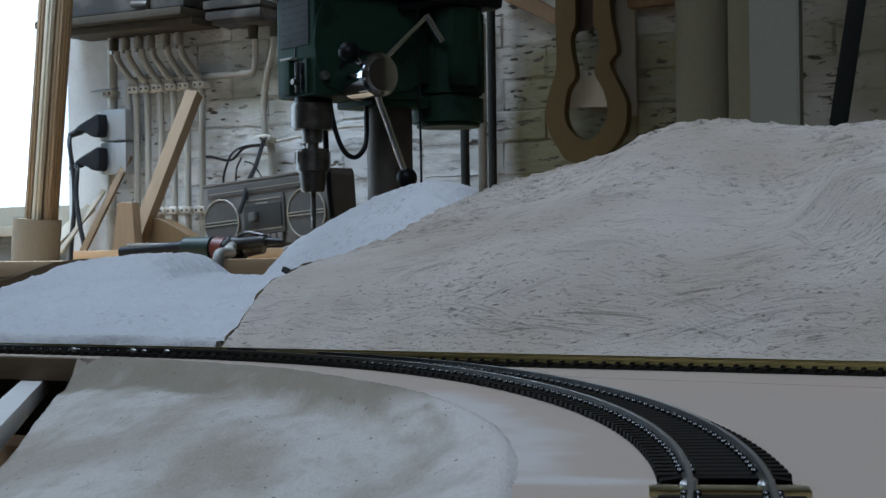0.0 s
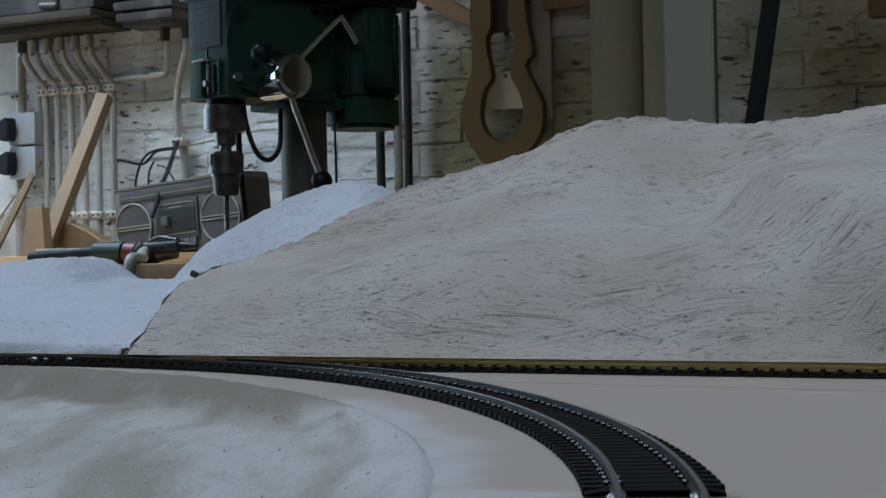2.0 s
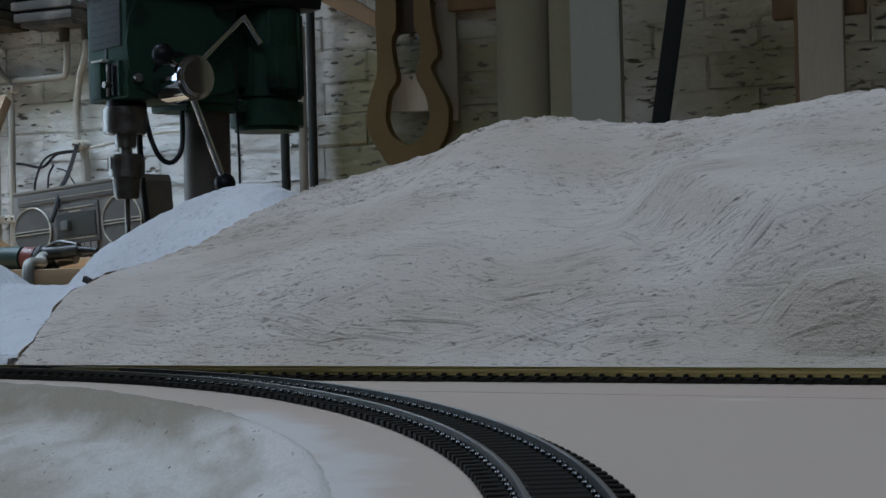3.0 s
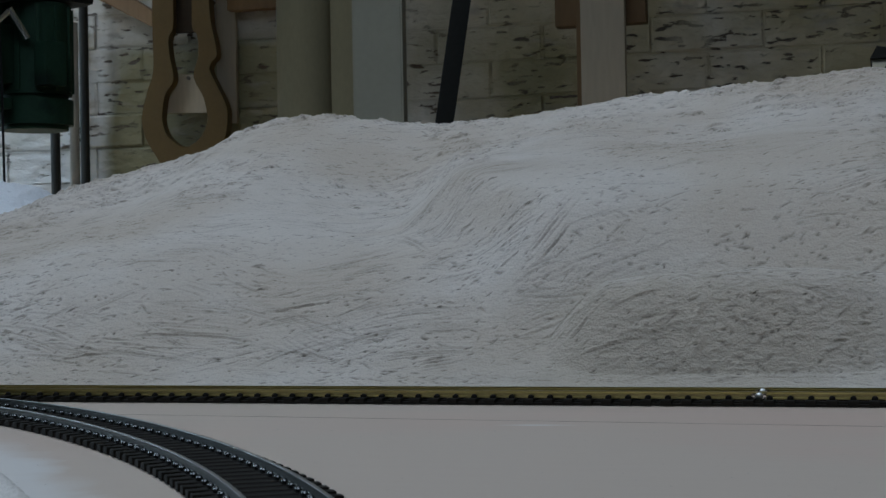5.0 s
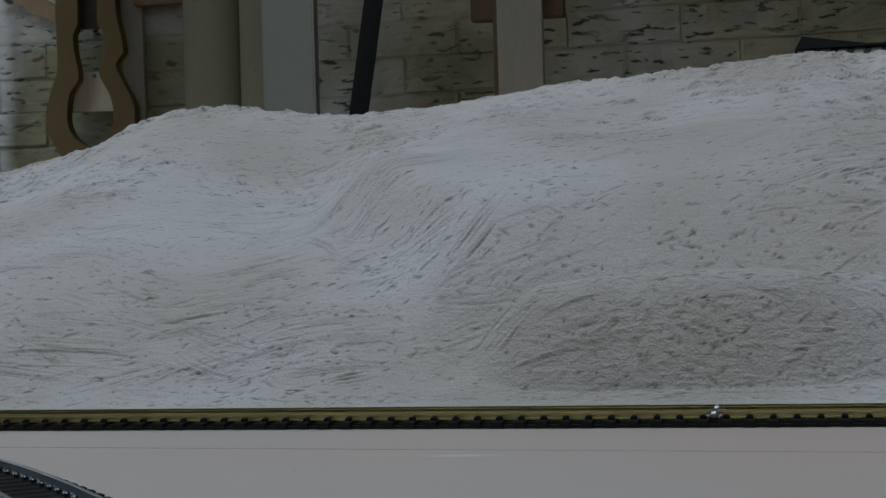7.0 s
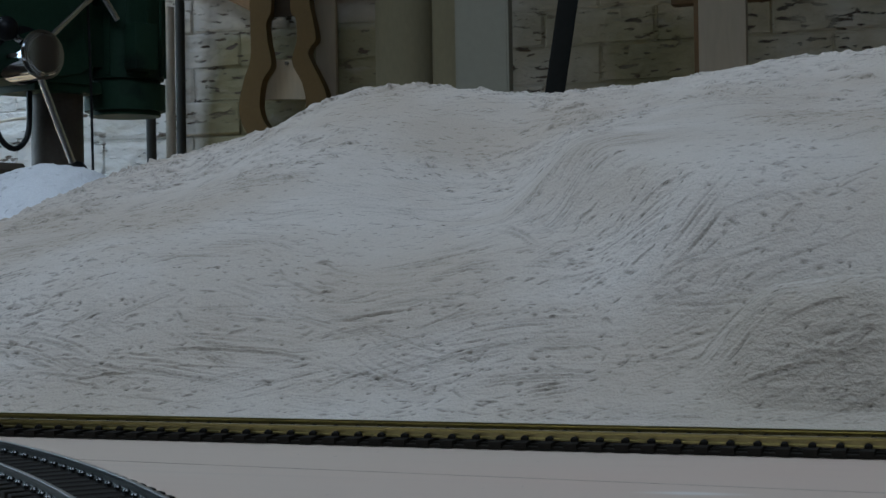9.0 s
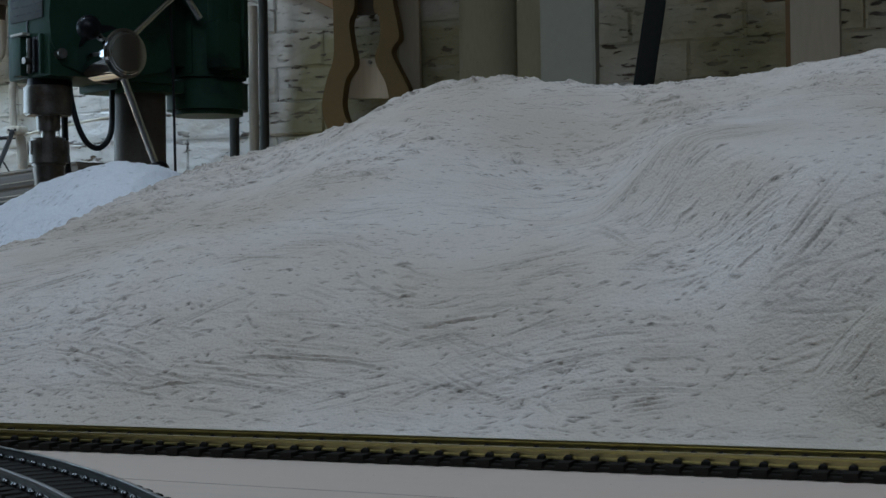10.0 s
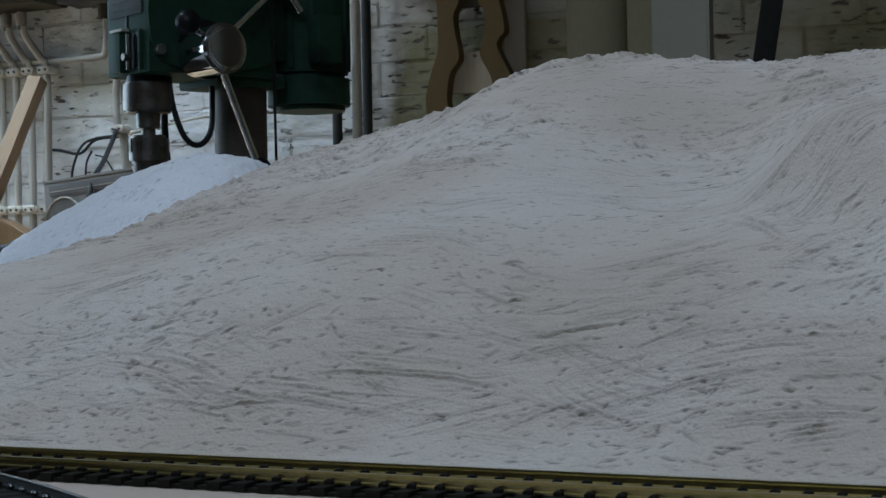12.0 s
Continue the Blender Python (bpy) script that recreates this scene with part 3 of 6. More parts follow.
def hill_height(x, y):
    """The broad form of the hill, without the marks of the brush."""
    crest = np.interp(x, CREST_X, CREST_Z)
    wander = 0.06 * fractal(x * 9, y * 4, 3, 2)
    u = np.clip((y - HILL_Y0) / (CREST_Y - HILL_Y0), 0, 1)
    w = np.clip(u + wander * u * (1 - u) * 4, 0, 1)
    z = crest * sum(np.interp(w + d, SLOPE_U, SLOPE_Z) for d in (-0.045, -0.015, 0.015, 0.045)) / 4
    z *= 1 - 0.9 * rise(y, 0.40, 0.62)
    # a rounded spur with a steep left flank and the hollow beside it
    flank = x + 1.0 * np.clip(y - 0.09, 0, 0.05) + 0.25 * np.clip(y - 0.14, 0, 1)
    z += 0.021 * rise(flank, -0.122, -0.085) * rise(y, 0.040, 0.098) * (1 - rise(y, 0.14, 0.32))
    z -= 0.005 * bump_at(x, y, -0.190, 0.14, 0.03, 0.06)
    # a shoulder and a shallow dip higher up
    z += 0.005 * bump_at(x, y, -0.270, 0.20, 0.05, 0.05) - 0.004 * bump_at(x, y, -0.215, 0.26, 0.03, 0.05)
    # rock face close to the track, with an arched top
    arch = 0.047 * (1 - 0.35 * ((x - 0.0) / 0.10) ** 2)
    cliff = rise(x, -0.110, -0.055) * (1 - rise(x, 0.06, 0.11))
    step = rise(y + 0.0035 * fractal(x * 14, y * 30, 5, 2), 0.016, 0.046)
    z = np.maximum(z, cliff * np.maximum(arch, 0) * step)
    z += 0.004 * fractal(x * 14, y * 14, 11) * rise(y, 0.02, 0.07) * (1 - rise(y, 0.30, 0.36))
    return x, y, np.maximum(z, -0.004)


def seam_x(y):
    """The joint between the two sections of landscape."""
    return -0.4400 - 0.28 * np.clip(y, 0, 1) + 0.0105 * rise(y, 0.05, 0.15)


class Worked:
    """The marks that a stiff brush and a trowel left in the wet plaster, as relief over a grid, and the dark dirt and
    painted shade in them.
    """

    def __init__(self, xs, ys):
        self.xs, self.ys = xs, ys
        self.relief, self.grit_shade = np.zeros((len(xs), len(ys))), np.zeros((len(xs), len(ys)))

    def window(self, cx, cy, reach, angle):
        i0, i1 = np.searchsorted(self.xs, (cx - reach, cx + reach))
        k0, k1 = np.searchsorted(self.ys, (cy - reach, cy + reach))
        if i1 - i0 < 2 or k1 - k0 < 2:
            return None
        dx, dy = self.xs[i0:i1, None] - cx, self.ys[None, k0:k1] - cy
        steep = 1.7 if cy < 0.045 and -0.10 < cx < 0.10 else 1.1
        dy = dy * steep
        c, s = math.cos(angle), math.sin(angle)
        return (slice(i0, i1), slice(k0, k1)), dx * c + dy * s, dy * c - dx * s

    def flake(self, cx, cy, length, high, angle, curve=0.0, sharp=0.0005, soft=0.0030, grit_shade=0.6):
        """A dab of plaster with a sharp lower edge that fades out upwards, and a painted line of shade under the edge.
        """
        got = self.window(cx, cy, length + soft, angle)
        if got is None:
            return
        at, u, v = got
        v = v + curve * u * u
        along = np.clip(1 - (u / length) ** 2, 0, 1)
        across = np.where(v < 0, np.exp(-(v / sharp) ** 2), np.exp(-(v / soft) ** 2))
        self.relief[at] += high * along * across
        # paints the shade just below the sharp edge
        if grit_shade:
            self.grit_shade[at] = np.maximum(self.grit_shade[at], grit_shade * along * np.exp(-((v + sharp * 1.1) / (0.5 * sharp + 0.00016)) ** 2))

    def bristles(self, cx, cy, length, wide, high, angle, curve, rng, grit_shade=0.5, pitch=0.0015):
        """A pass of the brush: fine parallel ridges over a patch."""
        got = self.window(cx, cy, length + wide, angle)
        if got is None:
            return
        at, u, v = got
        v = v + curve * u * u
        # thin grooves at uneven distances, each with a low ridge thrown up beside it
        across = np.arange(-wide * 1.6, wide * 1.6, 0.0001)
        ridge, groove, where = np.zeros(len(across)), np.zeros(len(across)), -wide * 1.5
        while where < wide * 1.5:
            deep, thin = rng.uniform(0.3, 1.0), rng.uniform(0.00022, 0.00042)
            cut = deep * np.exp(-((across - where) / thin) ** 2)
            ridge += 0.75 * deep * np.exp(-((across - where - 2.1 * thin) / (1.5 * thin)) ** 2) - cut
            groove = np.maximum(groove, cut)
            where += pitch * (0.4 + rng.exponential(0.9))
        mask = np.clip(1 - (u / length) ** 2, 0, 1) * np.exp(-(v / wide) ** 4)
        broken = np.clip(0.55 + 2.2 * value_noise(u * 70 + cx * 999, v * 600 + cy * 999, 5), 0.0, 1)
        self.relief[at] += high * np.interp(v, across, ridge) * mask * broken
        # the same mask darkens the grooves with dirt and painted shade
        self.grit_shade[at] = np.maximum(self.grit_shade[at], grit_shade * mask * broken * np.interp(v, across, groove))


def worked_hill(xs, ys):
    rng = np.random.RandomState(12)
    w = Worked(xs, ys)
    # broad passes with visible bristle lines: place, half length, half width, turn in degrees, curve
    for cx, cy, length, wide, turn, curve in HILL_PASSES:
        w.bristles(cx, cy, length, wide, 0.00085, radians(turn), curve, rng, grit_shade=0.70, pitch=0.0016)
    made = 0
    while made < 1000:
        cx, cy = rng.uniform(-0.52, 0.15), 0.018 + 0.34 * rng.rand() ** 1.4
        if float(fractal(np.array(cx * 19), np.array(cy * 19), 29, 2)) < rng.uniform(-0.15, 0.30):
            continue
        made += 1
        swing = 0.7 * float(fractal(np.array(cx * 7), np.array(cy * 7), 23, 2)) + rng.normal(0, 0.28)
        w.bristles(cx, cy, rng.uniform(0.004, 0.020), rng.uniform(0.0015, 0.005), rng.uniform(0.00018, 0.00060), swing, rng.uniform(-8, 8), rng, grit_shade=0.60, pitch=rng.uniform(0.0010, 0.0018))
    # small dabs, thick in some places and few in others
    made = 0
    while made < 6500:
        cx, cy = rng.uniform(-0.54, 0.15), 0.016 + 0.355 * rng.rand() ** 1.05
        thick = float(fractal(np.array(cx * 17), np.array(cy * 13), 57, 3)) + 0.12 * (cy > 0.25)
        if thick < rng.uniform(-0.10, 0.40):
            continue
        made += 1
        swing = 0.7 * float(fractal(np.array(cx * 7), np.array(cy * 7), 23, 2)) + rng.normal(0, 0.38)
        size = rng.rand() ** 3
        coarse = 1 + 1.3 * float(rise(cy, 0.17, 0.29))
        w.flake(cx, cy, coarse * (0.0006 + 0.0034 * size * rng.uniform(0.5, 1.2)), coarse * (0.00018 + 0.00070 * size * rng.uniform(0.5, 1.2)), swing, rng.uniform(-50, 50), 0.00024, rng.uniform(0.0006, 0.0018), grit_shade=0.85 * rng.rand())
    # crust on the rock face: lips and crumbs
    for cx, cy, length, high, turn, curve in HILL_LIPS:
        w.flake(cx, cy, length, 0.36 * high, radians(turn), curve, 0.00028, 0.0032, grit_shade=0.40)
    for _ in range(750):
        cx, cy = rng.normal(-0.010, 0.040), rng.uniform(0.017, 0.052)
        w.flake(cx, cy, rng.uniform(0.0006, 0.0034), rng.uniform(0.00004, 0.00017), rng.normal(0.05, 0.20), rng.uniform(-20, 20), 0.00020, rng.uniform(0.0004, 0.0010), grit_shade=0.30)
    # the upright trowel ridge in the middle of the face
    got = w.window(-0.022, 0.0295, 0.02, 0.0)
    at, u, v = got
    w.relief[at] += 0.0013 * np.exp(-((u + 0.0012 * np.sin(v * 700)) / 0.0022) ** 2) * np.exp(-(v / 0.014) ** 4)
    # hairline scratches with dark dirt and painted shade in them
    made = 0
    while made < 4500:
        cx, cy = rng.uniform(-0.54, 0.15), 0.017 + 0.34 * rng.rand() ** 1.3
        if float(fractal(np.array(cx * 15), np.array(cy * 15), 97, 3)) < rng.uniform(-0.35, 0.45):
            continue
        made += 1
        length = 0.0006 + 0.0034 * rng.rand() ** 3
        swing = 0.7 * float(fractal(np.array(cx * 7), np.array(cy * 7), 23, 2)) + rng.normal(0, 0.45)
        got = w.window(cx, cy, length, swing)
        if got is None:
            continue
        at, u, v = got
        line = np.clip(1 - (u / length) ** 2, 0, 1) * np.exp(-((v + rng.uniform(-60, 60) * u * u) / rng.uniform(0.00022, 0.00042)) ** 2)
        w.relief[at] -= 0.0004 * line
        w.grit_shade[at] = np.maximum(w.grit_shade[at], rng.uniform(0.4, 1.0) * line)
    # pinholes
    for _ in range(1200):
        cx, cy = rng.uniform(-0.46, 0.14), 0.018 + 0.3 * rng.rand() ** 1.4
        got = w.window(cx, cy, 0.003, rng.normal(0, 0.4))
        if got is None:
            continue
        at, u, v = got
        hole = np.exp(-(u / rng.uniform(0.0004, 0.0011)) ** 2 - (v / 0.00036) ** 2)
        w.relief[at] -= 0.0009 * hole
        w.grit_shade[at] = np.maximum(w.grit_shade[at], rng.uniform(0.7, 1.0) * hole)
    gx, gy = np.meshgrid(xs, ys, indexing="ij")
    near = rise(gy, 0.0145, 0.020)
    # crumbs dragged up by the brush, most of them near the crest, and low lumps
    gv = gy + 0.8 * np.clip(gy - HILL_Y0, 0, 0.034)
    patchy = np.clip(0.30 + 2.6 * fractal(gx * 21, gy * 17, 77, 3) + 0.5 * rise(gy, 0.20, 0.33), 0.0, 1.2)
    crumbs = (1 + 0.6 * rise(gy, 0.20, 0.32)) * 0.0013 * np.clip(value_noise(gx * 560, gv * 520, 63) - 0.22, 0, 1) + 0.0007 * np.clip(value_noise(gx * 300, gv * 330, 65) - 0.26, 0, 1)
    lumps = 0.0013 * fractal(gx * 26, gv * 30, 83, 2) + 0.00024 * fractal(gx * 330, gv * 450, 51, 2)
    face = np.exp(-((gx + 0.010) / 0.062) ** 4) * (1 - rise(gy, 0.050, 0.062))
    return (w.relief * (1 - 0.25 * face) + (1 - 0.65 * face) * (patchy * crumbs + lumps)) * near, np.clip(1.05 * w.grit_shade * near, 0, 1)


# long passes on the lower slope, the fan beside the spur and the combed flank of the spur
HILL_PASSES = ((-0.230, 0.047, 0.030, 0.009, -2, 4), (-0.148, 0.050, 0.038, 0.012, 14, 5), (-0.135, 0.036, 0.034, 0.008, 8, 5), (-0.172, 0.042, 0.018, 0.010, -25, -8),
               (-0.190, 0.060, 0.020, 0.007, 10, 6), (-0.150, 0.115, 0.026, 0.010, -55, 4), (-0.112, 0.085, 0.022, 0.012, 5, 8), (-0.085, 0.075, 0.022, 0.010, 50, -6),
               (-0.125, 0.150, 0.030, 0.010, 45, 0), (-0.100, 0.270, 0.035, 0.014, 12, 6), (-0.290, 0.190, 0.030, 0.008, 25, 4), (-0.305, 0.050, 0.030, 0.010, -18, 4),
               (-0.288, 0.036, 0.030, 0.007, -8, 3), (-0.247, 0.040, 0.030, 0.007, -6, 3), (0.090, 0.060, 0.050, 0.012, 12, 2), (0.060, 0.100, 0.050, 0.012, 14, 2))
HILL_LIPS = ((-0.050, 0.056, 0.034, 0.0022, 8, 5), (0.000, 0.058, 0.030, 0.0016, -3, 6), (-0.044, 0.037, 0.016, 0.0015, 12, 8), (-0.072, 0.043, 0.014, 0.0020, 18, 10), (-0.005, 0.046, 0.012, 0.0012, -10, 8),
             (0.006, 0.036, 0.010, 0.0010, 6, 10), (-0.036, 0.030, 0.010, 0.0010, 10, -8), (-0.031, 0.024, 0.012, 0.0008, -4, 6), (-0.060, 0.049, 0.010, 0.0011, 20, 12), (0.020, 0.048, 0.010, 0.0010, -14, 9))


def worked_surface(name, xs, ys, height, marks, mat, label, keep):
    """A shell of plaster over a grid with relief pushed out along its normals, dirt and painted shade in it; the rim is
    turned down.
    """
    gx, gy = np.meshgrid(xs, ys, indexing="ij")
    z = height(gx, gy)[2]
    relief, grit_shade = marks
    sx, sy = np.gradient(z, xs, axis=0), np.gradient(z, ys, axis=1)
    size = np.sqrt(1 + sx * sx + sy * sy)
    spots = np.stack([gx - sx / size * relief, gy - sy / size * relief, z + relief / size], -1).reshape(-1, 3)
    n, k = gx.shape
    idx = np.arange(n * k).reshape(n, k)
    quads = np.stack([idx[:-1, :-1], idx[1:, :-1], idx[1:, 1:], idx[:-1, 1:]], -1).reshape(-1, 4)
    quads = quads[keep(gx, gy).reshape(-1)[quads].all(1)]
    edges = np.sort(np.concatenate([quads[:, (0, 1)], quads[:, (1, 2)], quads[:, (2, 3)], quads[:, (3, 0)]]), 1)
    codes, counts = np.unique(edges[:, 0].astype(np.int64) * (n * k) + edges[:, 1], return_counts=True)
    rim = np.stack([codes // (n * k), codes % (n * k)], -1)[counts == 1]
    used, back = np.unique(quads, return_inverse=True)
    low = np.unique(rim)
    place, below = np.full(n * k, -1), np.full(n * k, -1)
    place[used], below[low] = np.arange(len(used)), len(used) + np.arange(len(low))
    verts = np.concatenate([spots[used], spots[low] - (0, 0, 0.012)])
    skirt = np.stack([place[rim[:, 0]], place[rim[:, 1]], below[rim[:, 1]], below[rim[:, 0]]], -1)
    me = bpy.data.meshes.new(name)
    me.from_pydata(verts.tolist(), [], np.concatenate([back.reshape(-1, 4), skirt]).tolist())
    me.materials.append(mat)
    me.polygons.foreach_set("use_smooth", [True] * len(me.polygons))
    data = me.attributes.new("grit_shade", "FLOAT", "POINT")
    data.data.foreach_set("value", np.concatenate([grit_shade.reshape(-1)[used], np.zeros(len(low))]).astype(np.float32))
    return tagged(new(name, me), label, "landscape")


HILL_XS = np.concatenate([np.arange(-0.60, -0.45, 0.0011), np.arange(-0.45, 0.15, 0.00065), np.arange(0.15, 0.56, 0.006)])
HILL_YS = np.concatenate([np.arange(HILL_Y0, 0.05, 0.00032), np.arange(0.05, 0.10, 0.00042), np.arange(0.10, 0.20, 0.00058), np.arange(0.20, 0.385, 0.00070), np.arange(0.385, 0.62, 0.006)])
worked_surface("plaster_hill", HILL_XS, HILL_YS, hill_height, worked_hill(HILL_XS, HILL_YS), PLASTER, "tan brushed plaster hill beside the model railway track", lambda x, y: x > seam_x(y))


def crack_along_joint():
    way = [(float(seam_x(y)) + 0.0012 * math.sin(310 * y) + 0.0010 * math.sin(133 * y), float(y), float(hill_height(np.array([seam_x(y) + 0.004]), np.array([y]))[2][0]) - 0.0006) for y in np.arange(0.016, 0.20, 0.006)]
    single("joint_edge", hose(way, 0.0008, 6, 2), EDGEWOOD, "brown ragged edge between the two landscape sections", "edge")


crack_along_joint()

# ---- snow-white section on the far side of the joint ----
SNOW_X = (-0.95, -0.80, -0.778, -0.7636, -0.7407, -0.716, -0.690, -0.640, -0.622, -0.611, -0.602, -0.575, -0.524, -0.40)
SNOW_Z = (0.0, 0.006, 0.013, 0.0231, 0.0359, 0.048, 0.0525, 0.0555, 0.0545, 0.047, 0.040, 0.038, 0.042, 0.045)


def snow_height(x, y):
    flat = np.minimum(np.interp(x, SNOW_X, SNOW_Z), 0.041)
    ridge = np.interp(x + 0.25 * (y - 0.2), SNOW_X, SNOW_Z)
    z = flat * (0.22 * rise(y, 0.016, 0.022) + 0.45 * rise(y, 0.03, 0.11) + 0.33 * rise(y, 0.10, 0.19)) + (ridge - np.minimum(ridge, 0.041)) * rise(y, 0.14, 0.185)
    z *= 1 - 0.8 * rise(y, 0.23, 0.40)
    z += 0.005 * fractal(x * 15, y * 15, 61) * (1 - rise(y, 0.13, 0.18)) + 0.0012 * fractal(x * 130, y * 130, 71, 2)
    return x, y, z


def snow_marks(xs, ys, seed, bands):
    """Coarse grains, specks of dark dirt with painted shade in drifts and faint strokes."""
    rng = np.random.RandomState(seed)
    w = Worked(xs, ys)
    for cx, cy, long, wide, turn, count in bands:
        for _ in range(count):
            a, b = rng.normal(0, long), rng.normal(0, wide)
            c, d = math.cos(radians(turn)), math.sin(radians(turn))
            w.flake(cx + a * c - b * d, cy + a * d + b * c, rng.uniform(0.0008, 0.0022), rng.uniform(0.0002, 0.0005), radians(turn) + rng.normal(0, 0.3), rng.uniform(-30, 30), 0.0005, 0.0014, grit_shade=rng.uniform(0.2, 0.75))
    for _ in range(420):
        w.flake(rng.uniform(xs[0], xs[-1]), rng.uniform(ys[0], ys[-1]), rng.uniform(0.0010, 0.0026), rng.uniform(0.0001, 0.0005), rng.normal(0, 0.5), rng.uniform(-30, 30), 0.0006, 0.002, grit_shade=0.5 * rng.rand() ** 2)
    gx, gy = np.meshgrid(xs, ys, indexing="ij")
    return w.relief + 0.0014 * fractal(gx * 330, gy * 330, seed, 2) + 0.0016 * fractal(gx * 60, gy * 60, seed + 5, 3), np.clip(w.grit_shade, 0, 1)


SNOW_XS, SNOW_YS = np.arange(-0.95, -0.42, 0.0010), np.arange(0.016, 0.42, 0.0010)
worked_surface("snow_section", SNOW_XS, SNOW_YS, snow_height, snow_marks(SNOW_XS, SNOW_YS, 31, ((-0.455, 0.075, 0.022, 0.006, 105, 110), (-0.480, 0.045, 0.040, 0.003, 172, 60), (-0.560, 0.070, 0.045, 0.012, 8, 90), (-0.470, 0.030, 0.030, 0.006, 0, 60), (-0.640, 0.120, 0.04, 0.02, 10, 40))), SNOW,
               "low white plaster snow landscape beside the track", lambda x, y: (x < seam_x(y) - 0.002) & (x > -0.72 - 0.5 * y))


def snow_hill_height(x, y):
    ridge = np.interp(x - 0.5 * np.clip(0.365 - y, 0, 1), (-0.72, -0.690, -0.672, -0.657, -0.638, -0.605, -0.563, -0.540, -0.524, -0.511, -0.498, -0.489, -0.46, -0.42), (-0.020, 0.000, 0.033, 0.049, 0.066, 0.083, 0.100, 0.1065, 0.109, 0.1075, 0.103, 0.097, 0.080, 0.055))
    z = ridge * (1 - np.clip(np.abs(y - 0.395) / 0.115, 0, 1) ** 2.2)
    z += 0.002 * fractal(x * 20, y * 20, 81)
    return x, y, z


SNOW_XS, SNOW_YS = np.arange(-0.74, -0.40, 0.0012), np.arange(0.285, 0.51, 0.0012)
worked_surface("snow_hill", SNOW_XS, SNOW_YS, snow_hill_height, snow_marks(SNOW_XS, SNOW_YS, 37, ((-0.535, 0.345, 0.016, 0.020, 30, 120), (-0.600, 0.320, 0.030, 0.010, 20, 70))), SNOW,
               "rounded white plaster hill behind the tan one", lambda x, y: snow_hill_height(x, y)[2] > 0.004)

# ---- layout board and plaster in front ----
TOE_X, CURVE_R, GAUGE, PITCH = -0.48, 0.42, 0.0165, 0.0069
BEND_S, BEND_R = 0.30, 0.65


def curve_point(s, side=0.0):
    """A point s metres along the curved track from its tangent point, side metres to its outside: two arcs, the second one wider."""
    first = min(s, BEND_S)
    a = first / CURVE_R
    p = Vector((TOE_X + CURVE_R * math.sin(a), -CURVE_R + CURVE_R * math.cos(a), 0))
    if s > BEND_S:
        c = p - BEND_R * Vector((math.sin(a), math.cos(a), 0))
        a += (s - BEND_S) / BEND_R
        p = c + BEND_R * Vector((math.sin(a), math.cos(a), 0))
    return p + side * Vector((math.sin(a), math.cos(a), 0)), -a


def edge_side(s):
    """How far the front edge of the board lies inside the curved track."""
    return float(np.interp(s, (0.0, 0.05, 0.11, 0.16, 0.23), (-0.029, -0.036, -0.043, -0.047, -0.052)))


outline = [(-1.10, 0.60), (0.62, 0.60), (0.62, -0.95), (0.20, -0.95)]
outline += [tuple(curve_point(s, edge_side(s) - 0.003)[0][:2]) for s in np.linspace(0.75, 0.01, 36)]
outline += [(-0.502, -0.0265), (-1.10, -0.0250)]
bm = plate([(x, y) for x, y in outline[::-1]], 0.0095)
bm.transform(Matrix(((1, 0, 0, 0), (0, 0, 1, 0), (0, -1, 0, 0), (0, 0, 0, 1))))
bmesh.ops.recalc_face_normals(bm, faces=bm.faces)
board = single("layout_board", bm, BOARD, "pale pinkish plywood model railway board", "board", smooth=False)
part("pencil_line", box(-0.20, 0.20, -0.00022, 0.00022, 0.0, 0.0001, m=Matrix.Translation((-0.03, -0.0688, 0.0)) @ Matrix.Rotation(-0.06, 4, "Z")), PENCIL, board, "faint grey pencil line", smooth=False)


EDGE = np.array([(-0.56, -0.027), (-0.53, -0.027), (-0.505, -0.0275)] + [tuple(curve_point(s, edge_side(s))[0][:2]) for s in np.linspace(0.0, 0.75, 120)])


def inside_of_edge(x, y):
    """How far a place lies inside the front edge of the board."""
    d = np.full(x.shape, 9.0)
    for k in range(0, len(EDGE)):
        d = np.minimum(d, np.hypot(x - EDGE[k, 0], y - EDGE[k, 1]))
    beyond = np.interp(x, EDGE[:, 0], EDGE[:, 1]) < y
    return np.where(beyond, -d, d)


def dip_height(x, y):
    # the left rim runs slantwise and is rolled over
    left = -0.474 - 0.60 * np.clip(y + 0.075, 0, 0.05) + 0.80 * np.clip(-0.075 - y, 0, 1)
    away = x + 0.56
    x = left + away
    inside = inside_of_edge(x, y)
    z = 0.0012 + 0.0005 * fractal(x * 70, y * 70, 161, 3) * (1 - rise(inside, 0.008, 0.02)) - 0.004 * (1 - rise(inside, -0.009, -0.003))
    z = z - 0.010 * rise(inside, 0.0, 0.034) - 0.006 * rise(inside, 0.04, 0.2)
    z -= 0.005 * (1 - rise(away, 0.0, 0.030)) * rise(inside, 0.0, 0.03)
    z += 0.0022 * fractal(x * 9, y * 9, 101, 2) * rise(inside, 0.01, 0.05) + 0.0005 * fractal(x * 90, y * 90, 111, 2)
    return x, y, z


def dip_keep(x, y):
    x = x + 0.56 - 0.474 - 0.60 * np.clip(y + 0.075, 0, 0.05) + 0.80 * np.clip(-0.075 - y, 0, 1)
    return (inside_of_edge(x, y) > -0.014) & (y < -0.0285)


terrain("plaster_slope", np.arange(-0.56, 0.12, 0.0025), np.arange(-0.95, -0.020, 0.0025), dip_height, PLAIN_PLASTER,
        "smooth grey-white plaster slope below the railway board", keep=dip_keep, thick=0.006)


